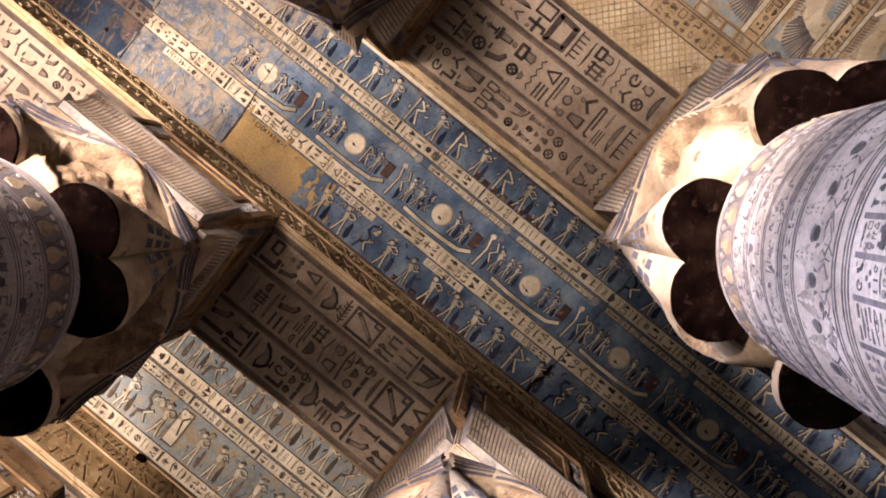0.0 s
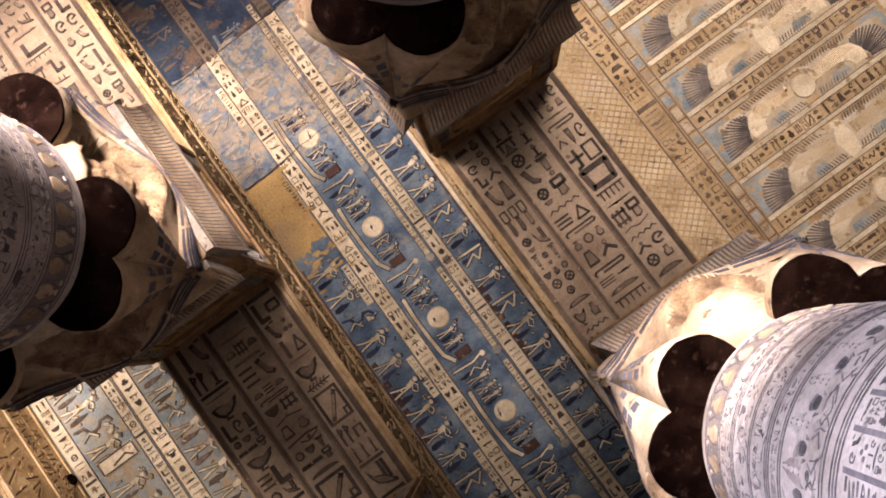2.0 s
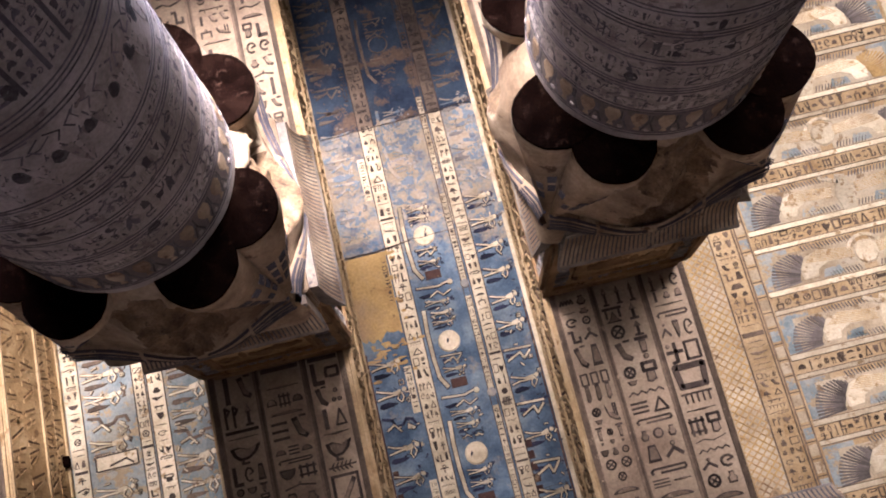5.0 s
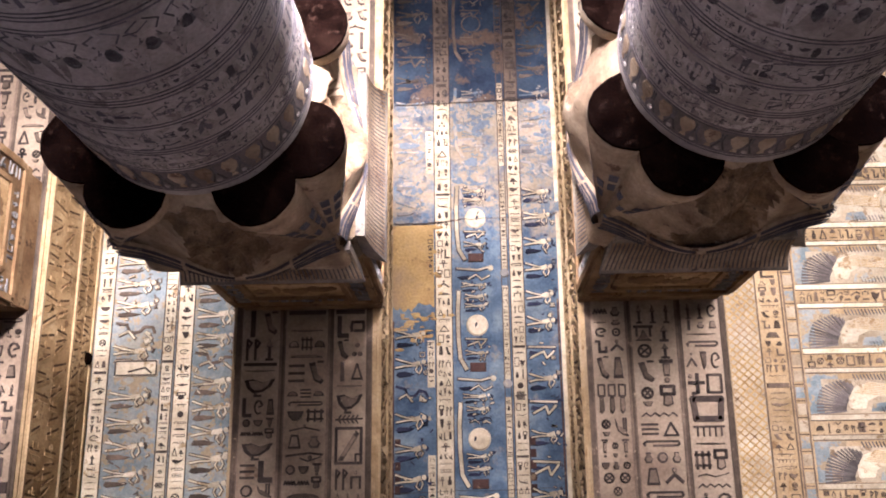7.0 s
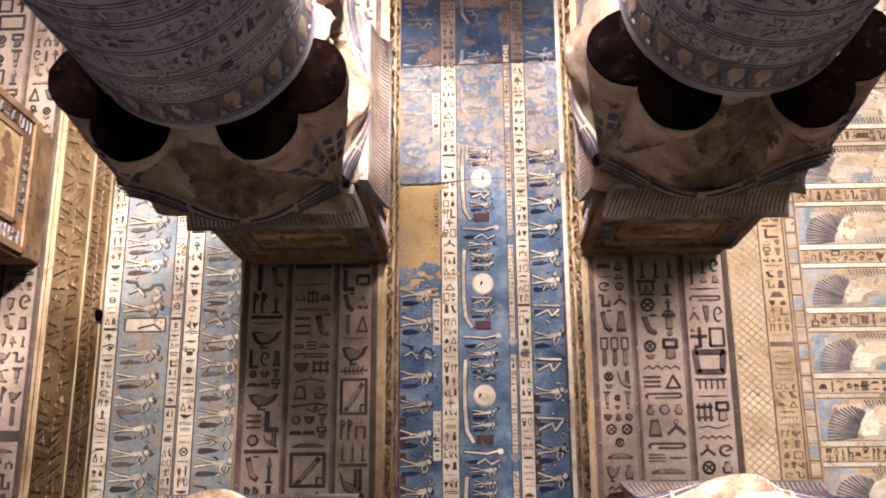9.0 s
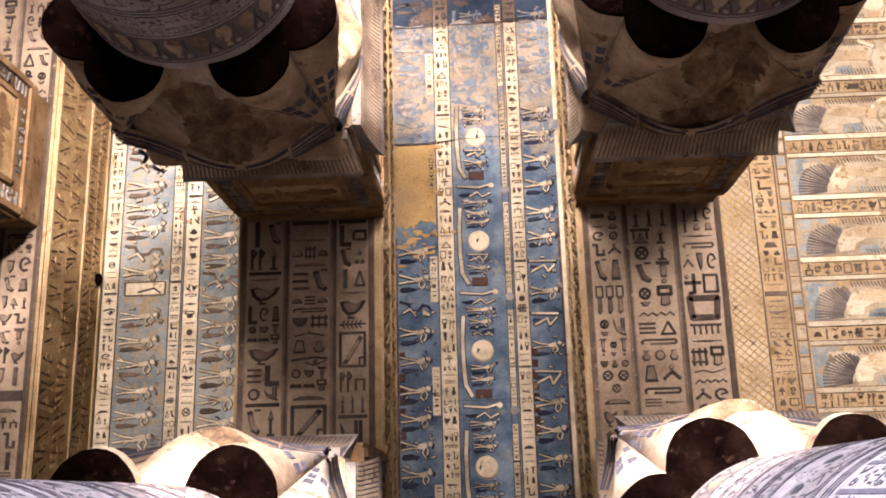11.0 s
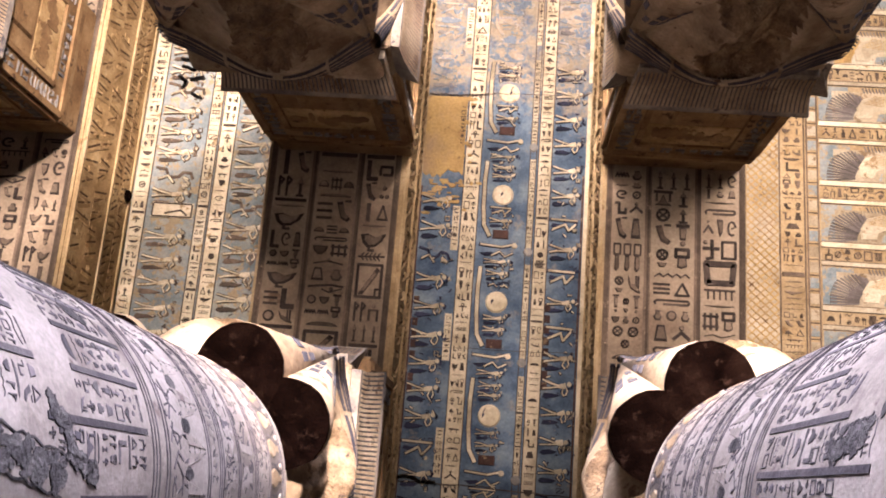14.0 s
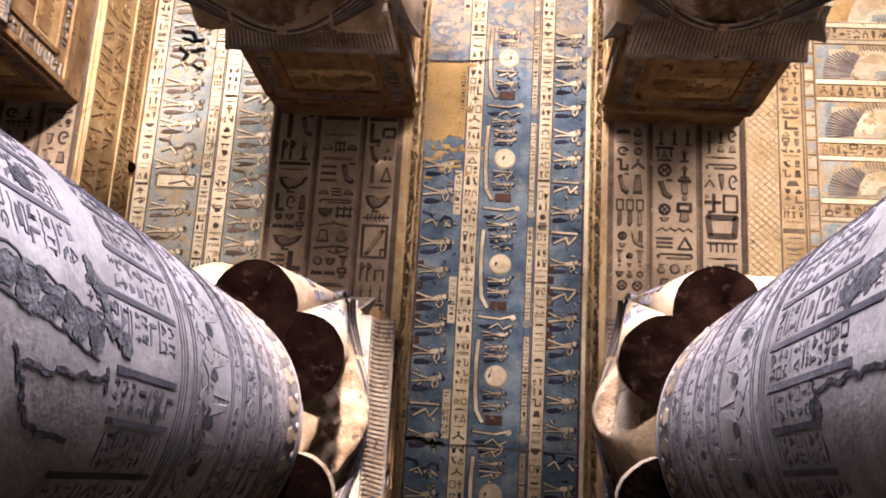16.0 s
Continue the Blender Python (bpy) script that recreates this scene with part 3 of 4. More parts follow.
while k < 3:
    v = 1.68 * k
    bands.poly([(0.40, v - 0.80), (0.40, v + 0.62), (0.505, v + 0.62), (0.505, v - 0.80)], 0.012, 0)
    bands.poly([(-0.73, v - 0.9), (-0.73, v - 0.2), (-0.62, v - 0.2), (-0.62, v - 0.9)], 0.012, 0)
    k += 1
strip(bands, 1.26, 1.33, depth=0.008)
bands.build("sand_band", FADED, ceil_mid, "sand coloured inscription bands")
shaded_bands.build("sand_band", DUN, ceil_mid, "shade-darkened inscription bands")
ink = Relief(down(TOP - 0.012), 0.01)
for a in (-0.60, -0.352, 0.405, 0.5, 0.533, 0.737):
    strip(ink, a - 0.007, a + 0.007, depth=0.008)
sign_column(ink, -0.58, -0.37, V0, V1, 0.17, 1.3)
sign_column(ink, 0.55, 0.72, V0, V1, 0.16, 1.3)
k = -6
while k < 5:
    sign_column(ink, 0.415, 0.49, 1.68 * k - 0.78, 1.68 * k + 0.6, 0.1, 1.3)
    sign_column(ink, -0.72, -0.63, 1.68 * k - 0.88, 1.68 * k - 0.22, 0.1, 1.3)
    k += 1
ink.build("band_inscription", DARK, ceil_mid, "small dark signs")


def strider(light, dark, a, b, L, s, rng):
    """A plain striding form lying along a: thin splayed strokes, a bent stroke and a dark bar; no likeness."""
    def P(x, y):
        return (a + x * L + rng.uniform(-0.008, 0.008), b + y * 0.27 * s + rng.uniform(-0.008, 0.008))
    kind = rng.random()
    if kind < 0.72:
        light.line([P(0, 0.36), P(0.22, 0.24), P(0.5, 0.12)], 0.021 * s)
        light.line([P(0, -0.04), P(0.25, 0.02), P(0.5, 0.05)], 0.021 * s)
        light.poly([P(0.48, 0.0), P(0.5, 0.2), P(0.74, 0.3), P(0.78, 0.1), P(0.7, -0.02)])
        light.line([P(0.72, 0.2), P(0.62, -0.18), P(0.7, -0.38)], 0.016 * s)
        light.line([P(0.76, 0.12), P(0.82, -0.12), P(0.76, -0.3)], 0.016 * s)
        light.disc(*P(0.86, 0.2), 0.034 * s, n=8)
        dark.poly([P(0.0, -0.44), P(0.05, -0.26), P(0.3, -0.24), P(0.6, -0.34), P(0.45, -0.46), P(0.1, -0.52)])
        dark.line([P(0.9, 0.28), P(0.97, 0.16), P(0.94, 0.02)], 0.03 * s)
        if rng.random() < 0.5:
            dark.poly([P(0.3, 0.3), P(0.34, -0.06), P(0.52, 0.0), P(0.5, 0.2)])
    elif kind < 0.88:
        dark.line([P(0, 0.4), P(0.28, 0.3), P(0.36, -0.1), P(0.6, -0.05), P(0.72, 0.2), P(0.92, 0.15), P(0.96, -0.1)], 0.036 * s)
        light.line([P(0.1, -0.2), P(0.34, 0.0), P(0.5, -0.35)], 0.022 * s)
        light.line([P(0.75, -0.1), P(0.92, -0.35)], 0.026 * s)
    else:
        light.line([P(0, 0.3), P(0.9, 0.25)], 0.03 * s)
        light.line([P(0.1, -0.3), P(0.5, 0.05), P(0.6, -0.35), P(0.85, 0.1)], 0.03 * s)
        dark.poly([P(0, -0.1), P(0.05, 0.1), P(0.35, 0.0), P(0.3, -0.2)])
    for _ in range(5):
        x, y = rng.uniform(0.0, 1.05), rng.uniform(-0.62, 0.62)
        (dark if rng.random() < 0.6 else light).line([P(x, y), P(x + rng.uniform(0.03, 0.12), y + rng.uniform(-0.15, 0.15))], rng.uniform(0.012, 0.022))
    for _ in range(2):
        w = 0.07 * s
        (dark if rng.random() < 0.5 else light).draw(rng.choice(ALL), *P(rng.uniform(0.55, 0.95), rng.uniform(-0.7, 0.5)), w, w)


rng = random.Random(21)
outline = Relief(down(TOP), 0.016)
light, dark, gold, red, grey = (Relief(down(TOP), d) for d in (0.034, 0.026, 0.03, 0.028, 0.026))
light.under = outline
ghost, ghost_dark, dim = Relief(down(TOP), 0.016), Relief(down(TOP), 0.013), Relief(down(TOP), 0.014)
b = V0
while b < V1:
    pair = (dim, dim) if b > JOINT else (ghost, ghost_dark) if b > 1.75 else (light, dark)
    if not 0.1 < b < 1.75:
        strider(*pair, -1.2, b, 0.48, rng.uniform(0.95, 1.15), rng)
    strider(*(pair if b > 2.2 else (light, dark)), 0.77, b + 0.18, 0.44, rng.uniform(0.95, 1.15), rng)
    b += 0.41 * rng.uniform(0.93, 1.07)
k = -6
while k < 5:
    v = 1.68 * k + 0.02
    if k > 1:  # only faint shapes are left on the worn slabs
        for o, sz in ((0.42, 0.6), (0.2, 0.7), (-0.3, 0.6), (-0.5, 0.6)):
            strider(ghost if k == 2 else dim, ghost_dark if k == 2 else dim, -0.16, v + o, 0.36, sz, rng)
        (ghost if k == 2 else dim).ring(0.02, v, 0.15, 0.02, n=20)
        (ghost if k == 2 else dim).line([(-0.25, v + 0.52), (-0.27, v + 0.2), (-0.265, v - 0.2), (-0.24, v - 0.5), (-0.15, v - 0.66)], 0.05)
        k += 1
        continue
    gold.disc(0.02, v, 0.165, n=22)
    o = 0.07 * math.sin(7 * k)
    dark.poly([(o - 0.012, v - 0.05), (o - 0.02, v + 0.01), (o + 0.005, v + 0.05), (o + 0.03, v + 0.02), (o + 0.006, v - 0.02)], 0.034)
    if k % 3 == 1:
        dark.line([(o, v + 0.05), (o + 0.03, v + 0.1)], 0.014, 0.034)
    light.line([(-0.25, v + 0.52), (-0.27, v + 0.2), (-0.265, v - 0.2), (-0.24, v - 0.5), (-0.15, v - 0.66)], 0.055)
    red.poly([(-0.1, v - 0.7), (-0.1, v - 0.56), (0.14, v - 0.56), (0.14, v - 0.7)])
    for o, sz in ((0.42, 0.6), (0.28, 0.55), (-0.26, 0.6), (-0.44, 0.6)):
        strider(light, dark, -0.16, v + o, 0.36, sz, rng)
    light.line([(-0.28, v - 0.80), (0.05, v - 0.83), (0.2, v - 0.79)], 0.028)
    light.disc(0.24, v - 0.8, 0.045, n=9)
    light.line([(-0.1, v - 0.97), (0.02, v - 0.90), (0.1, v - 0.98), (0.22, v - 0.92)], 0.018)
    dark.poly([(-0.28, v - 0.93), (-0.2, v - 0.98), (0.0, v - 0.96), (-0.1, v - 0.91)])
    strider(light, dark, -0.2, v - 1.08, 0.42, 0.6, rng)
    grey.disc(0.45, v - 0.88, 0.07, n=14)
    k += 1
dim.build("faint_forms", DUN, ceil_mid, "shade-darkened forms")
ghost.build("faint_forms", WASH, ceil_mid, "faint washed-out forms")
ghost_dark.build("faint_forms", GREY, ceil_mid, "faint grey strokes")
washed, wash_spot = Relief(down(TOP), 0.006), random.Random(31)
for i in range(52):
    v = wash_spot.uniform(1.75, 3.62)
    w = wash_spot.uniform(0.08, 0.5)
    blotch(washed, wash_spot.choice((-0.92, -0.1, 0.1, 0.98)) + wash_spot.gauss(0, 0.16), v, min(w, 0.42), w * wash_spot.uniform(0.25, 0.7), 44, wash_spot.uniform(0, 60), 2)
    washed.depth += 0.00006
washed.build("washed_patch", WASH, ceil_mid, "pale sand patches where the blue has washed off")
# stacks of dark red boxes along both edges
for i in range(9):
    v = -1.70 - 0.165 * i
    for a0 in (-1.215, 0.745):
        if rng.random() < 0.8:
            red.poly([(a0, v - 0.06), (a0, v + 0.06), (a0 + 0.085, v + 0.06), (a0 + 0.085, v - 0.06)])
outline.build("form_outline", INDIGO, ceil_mid, "dark outlines of the striding forms")
light.build("painted_forms", FADED, ceil_mid, "pale yellow striding forms")
dark.build("painted_forms", INDIGO, ceil_mid, "dark blue shapes and strokes")
gold.build("sun_disc", FADED, ceil_mid, "pale ochre sun discs")
red.build("painted_box", RED, ceil_mid, "dark red boxes")
grey.build("grey_ball", GREY, ceil_mid, "grey discs between the bands")
edge = Relief(down(TOP), 0.01)
strip(edge, -1.265, -1.225, V0, 0.1, 0.008)
strip(edge, 1.22, 1.25, V0, 0.4, 0.008)
edge.build("red_border", RED, ceil_mid, "flaked red border lines")
bare = Relief(down(TOP), 0.018)
edge_pts = [(-1.262, 1.60), (-0.62, 1.615)]
for i in range(23):
    a = -0.62 - 0.64 * i / 22
    edge_pts.append((a, 0.34 + 0.16 * noise.noise(Vector((a * 4, 0.3, 0))) + 0.09 * noise.noise(Vector((a * 17, 1.3, 0)))))
bare.poly(edge_pts, 0.016, 0.012)
spot = random.Random(5)
for i in range(46):
    blotch(bare, -0.92 + spot.gauss(0, 0.22), 0.22 - abs(spot.gauss(0, 0.22)), spot.uniform(0.02, 0.14), spot.uniform(0.02, 0.07), 34, spot.uniform(0, 60), 2)
    bare.depth += 0.0004
for i in range(16):
    blotch(bare, spot.uniform(-0.64, -0.5), spot.uniform(0.5, 1.6), spot.uniform(0.02, 0.09), spot.uniform(0.02, 0.09), 34, spot.uniform(0, 60), 2)
    bare.depth += 0.0004
bare.build("bare_patch", PATCH, ceil_mid, "ochre patches where the paint has fallen")
joint = Relief(down(TOP - 0.028), 0.006)
crack(joint, [(-1.22, 1.62), (-0.6, 1.63), (-0.2, 1.68)], 0.022, 1)
crack(joint, [(-0.2, 1.68), (1.24, 1.72)], 0.008, 2)
crack(joint, [(-1.22, 3.62), (0.2, 3.66), (1.24, 3.7)], 0.014, 3)
crack(joint, [(-1.22, -2.4), (1.24, -2.36)], 0.007, 4)
crack(joint, [(-1.22, -4.36), (-0.2, -4.34), (1.24, -4.4)], 0.016, 5)
crack(joint, [(-1.24, -4.3), (-1.1, -4.27), (-0.88, -4.34), (-0.7, -4.33)], 0.05, 6)
joint.build("slab_joint", DARK, ceil_mid, "dark open joints between ceiling slabs")

# ---- faded ceiling beside the far beam ----
bands = Relief(down(TOP), 0.012)
for a0, a1 in ((-5.75, -5.51), (-4.71, -4.54), (-4.50, -4.26)):
    strip(bands, a0, a1)
bands.poly([(-5.42, -0.67), (-5.42, -0.42), (-4.76, -0.42), (-4.76, -0.67)], 0.03, 0.02)
bands.build("sand_band", PALE, ceil_left, "sand coloured inscription bands and a framed box")
ink = Relief(down(TOP - 0.012), 0.01)
for a in (-5.51, -4.715, -4.535, -4.505, -4.26):
    strip(ink, a - 0.008, a + 0.008, depth=0.008)
sign_column(ink, -5.73, -5.54, V0, V1, 0.16, 1.3)
sign_column(ink, -4.70, -4.55, V0, V1, 0.13, 1.3)
sign_column(ink, -4.48, -4.28, V0, V1, 0.17, 1.3)
ink.line([(-5.40, -0.65), (-5.40, -0.44), (-4.78, -0.44), (-4.78, -0.65), (-5.40, -0.65)], 0.025, 0.024)
ink.line([(-5.2, -0.6), (-4.95, -0.54), (-4.85, -0.62)], 0.03, 0.024)
ink.build("band_inscription", DARK, ceil_left, "small dark signs")
light, dark, outline = Relief(down(TOP), 0.036), Relief(down(TOP), 0.026), Relief(down(TOP), 0.016)
light.under = outline
b = V0
while b < V1:
    if abs(b + 0.57) > 0.25:
        strider(light, dark, -5.45, b, 0.62, rng.uniform(1.0, 1.25), rng)
    strider(light, dark, -4.2, b + 0.2, 0.6, rng.uniform(1.0, 1.25), rng)
    b += 0.36 * rng.uniform(0.9, 1.1)
outline.build("form_outline", UMBER, ceil_left, "brown outlines of the striding forms")
light.build("painted_forms", PALE, ceil_left, "pale striding forms")
dark.build("painted_forms", UMBER, ceil_left, "grey shapes and strokes")

soot = Relief(down(TOP), 0.041)
for pts, w in ((((-5.3, 2.02), (-5.12, 1.98), (-5.05, 1.86)), 0.05), (((-5.28, 1.88), (-5.1, 1.82), (-4.92, 1.86)), 0.06), (((-5.3, 1.7), (-5.18, 1.62), (-5.22, 1.5)), 0.045), (((-5.1, 1.66), (-4.9, 1.7)), 0.05), (((-5.05, 1.4), (-4.9, 1.34)), 0.04)):
    crack(soot, pts, w, int(w * 900))
    soot.depth += 0.005
soot.build("soot_stain", SOOT, ceil_left, "black soot stains", "stuff")
plug = bmesh.new()
bmesh.ops.create_icosphere(plug, subdivisions=2, radius=0.09)
for v in plug.verts:
    v.co *= 1 + 0.35 * noise.noise(v.co * 14)
plug.transform(pose(-5.75, 0.42, 15.36))
part("broken_plug", plug, MAROON, beams["far_left"], "dark broken stone plug")

# ---- wide ceiling over the middle aisle ----
net, ink, light = Relief(down(TOP), 0.012), Relief(down(TOP), 0.014), Relief(down(TOP), 0.012)
v = V0
while v < V1:
    for i in range(7):
        a = 3.24 + i * 0.132
        net.line([(a, v), (a + 0.066, v + 0.06), (a + 0.132, v)], 0.022)
        net.line([(a, v + 0.12), (a + 0.066, v + 0.06), (a + 0.132, v + 0.12)], 0.022)
    v += 0.12
ground = Relief(down(TOP), 0.004)
strip(ground, 3.235, 4.175, depth=0.004)
ground.build("net_ground", OCHRE, ceil_right, "faint ochre ground under the net")
net.build("net_pattern", PATCH, ceil_right, "brown diamond net pattern")
for a in (4.19, 4.56, 4.6, 4.76):
    strip(ink, a - 0.01, a + 0.01)
sign_column(ink, 4.22, 4.54, V0, V1, 0.15, 1.2)
fan, pale_fan, body, sun, blue, brown = Relief(down(TOP), 0.014), Relief(down(TOP), 0.014), Relief(down(TOP), 0.022), Relief(down(TOP), 0.03), Relief(down(TOP), 0.006), Relief(down(TOP), 0.004)
v, i = V0, 0
while v < V1:
    (blue if i % 3 == 0 else brown).poly([(4.62, v), (4.62, v + 0.16), (4.745, v + 0.16), (4.745, v)], 0.008, 0.02)
    ink.line([(4.62, v + 0.2), (4.745, v + 0.2)], 0.015)
    v, i = v + 0.24, i + 1
MID = 6.4
k = -10
while k < 9:
    v = 0.965 * k + 0.2
    light.poly([(4.79, v - 0.01), (4.79, v + 0.05), (8.0, v + 0.05), (8.0, v - 0.01)], 0.016, 0)
    light.poly([(4.79, v + 0.27), (4.79, v + 0.34), (8.0, v + 0.34), (8.0, v + 0.27)], 0.02, 0)
    for z in (v - 0.015, v + 0.055, v + 0.265, v + 0.345):
        ink.poly([(4.79, z - 0.007), (4.79, z + 0.007), (8.0, z + 0.007), (8.0, z - 0.007)], 0.018, 0)
    sign_row(ink, 4.84, 8.0, v + 0.06, v + 0.262, 0.15, 1.3)
    worn = rng.random()
    for mirror in (1, -1):
        def X(a):
            return a if mirror > 0 else 2 * MID - a
        blue.poly([(X(4.8), v + 0.36), (X(4.8), v + 0.93), (X(5.25), v + 0.93), (X(5.25), v + 0.36)], 0.006, 0)
        brown.poly([(X(5.0), v + 0.36), (X(5.0), v + 0.86), (X(6.3), v + 0.86), (X(6.3), v + 0.36)], 0.009, 0)
        c = (5.62, v + 0.42)
        for j in range(17):
            t = radians(186 - 74 * j / 16)
            r1 = 0.72 if j < 8 else 0.72 - 0.024 * (j - 8)
            (fan if worn < 0.85 else pale_fan).line([(X(c[0] + 0.30 * math.cos(t)), c[1] + 0.22 * math.sin(t)), (X(c[0] + r1 * math.cos(t)), c[1] + min(0.5, 0.62 * math.sin(t)) * r1 / 0.72)], 0.03)
        for j in range(16):
            a = 5.5 + j * 0.05
            fan.line([(X(a), v + 0.84), (X(a - 0.03), v + 0.92)], 0.018)
            if j > 5:
                fan.line([(X(a), v + 0.37), (X(a - 0.03), v + 0.45)], 0.018)
        body.poly([(X(5.36), v + 0.4), (X(5.34), v + 0.58), (X(5.44), v + 0.74), (X(5.7), v + 0.82), (X(6.25), v + 0.74), (X(6.25), v + 0.58), (X(5.8), v + 0.6), (X(5.62), v + 0.52), (X(5.58), v + 0.4)])
        blue.poly([(X(5.66), v + 0.38), (X(5.7), v + 0.5), (X(5.95), v + 0.52), (X(6.0), v + 0.38)], 0.014, 0.05)
        for j in range(7):
            pale_fan.line([(X(5.46 + 0.03 * j), v + 0.66 + 0.022 * j), (X(5.8), v + 0.62 + 0.026 * j), (X(6.22), v + 0.58 + 0.024 * j)], 0.008, 0.026)
    if k % 2:
        sun.disc(MID, v + 0.62, 0.19, 0.04, 22)
        body.line(arc(MID, v + 0.62, 0.27, 20, 160, 8), 0.05)
    else:
        body.poly([(MID - 0.1, v + 0.3), (MID - 0.16, v + 0.6), (MID - 0.05, v + 0.93), (MID + 0.1, v + 0.9), (MID + 0.16, v + 0.55), (MID + 0.1, v + 0.3)])
        body.line([(MID - 0.05, v + 0.8), (MID - 0.3, v + 0.92)], 0.06)
    k += 1
for a0, a1 in ((8.06, 8.22), (8.26, 8.6)):
    strip(light, a0, a1, depth=0.01)
sign_column(ink, 8.28, 8.58, V0, V1, 0.2, 1.1)
light.build("ruled_border", PALE, ceil_right, "pale ruled borders")
ink.build("band_inscription", UMBER, ceil_right, "dark carved signs")
fan.build("feather_fan", FEATHER, ceil_right, "grey fans of feather strokes")
pale_fan.build("feather_fan", PATCH, ceil_right, "worn ochre fans of feather strokes")
body.build("wing_form", PALE, ceil_right, "pale curved wing shapes")
sun.build("sun_disc", PALE, ceil_right, "pale ochre sun discs")
blue.build("blue_ground", SKYBLUE, ceil_right, "faded blue grounds")
brown.build("ochre_ground", OCHRE, ceil_right, "ochre grounds behind the wings")


# ---- columns ----
HEAD0, HEAD1, NAOS1, LAPPET1 = 8.70, 10.78, 13.28, 9.92


def revolve(rings, n=96):
    verts = [(r * math.cos(i * math.tau / n), r * math.sin(i * math.tau / n), z) for r, z in rings for i in range(n)]
    faces = [(j * n + i, j * n + (i + 1) % n, (j + 1) * n + (i + 1) % n, (j + 1) * n + i) for j in range(len(rings) - 1) for i in range(n)]
    return verts, faces


def shaft_r(z):
    return 0.985 - 0.001 * z


def head_r(t, z):
    """The head block's outline: a soft square, bulging in the middle of each side."""
    h = (z - HEAD0) / (HEAD1 - HEAD0)
    c, s = abs(math.cos(t)), abs(math.sin(t))
    p = 7 + 11 * min(1.0, max(0.0, h))
    r = (0.84 + 0.21 * h) / (c ** p + s ** p) ** (1 / p)
    off = min(c, s) / max(c, s)
    bulge = 0.36 * math.exp(-(off / 0.40) ** 2) * max(0.0, math.sin(math.pi * min(1, max(0, h * 1.06 + 0.02)))) ** 0.6
    return r + bulge


def head_x(a, b):
    """How far the head block's side stands out at the height b, a to one side of its middle."""
    x = 1.0
    for _ in range(5):
        t = math.atan2(a, x)
        x = head_r(t, b) * math.cos(t)
    return x


def flare(z):
    """The cornice's hollow curve."""
    f = min(1.0, max(0.0, (z - 10.5) / 0.62))
    return 1.02 + 0.15 * f ** 2.2


def facing(q, base=None):
    """Lays a drawing on side q of the capital, at the distance base or on the head block itself."""
    turn = pose(0, 0, 0, 0, 0, 90 * q)

    def place(a, b, d):
        return tuple(turn @ Vector(((base(b) if base else head_x(a, b) + 0.025) + d, a, b)))
    return place


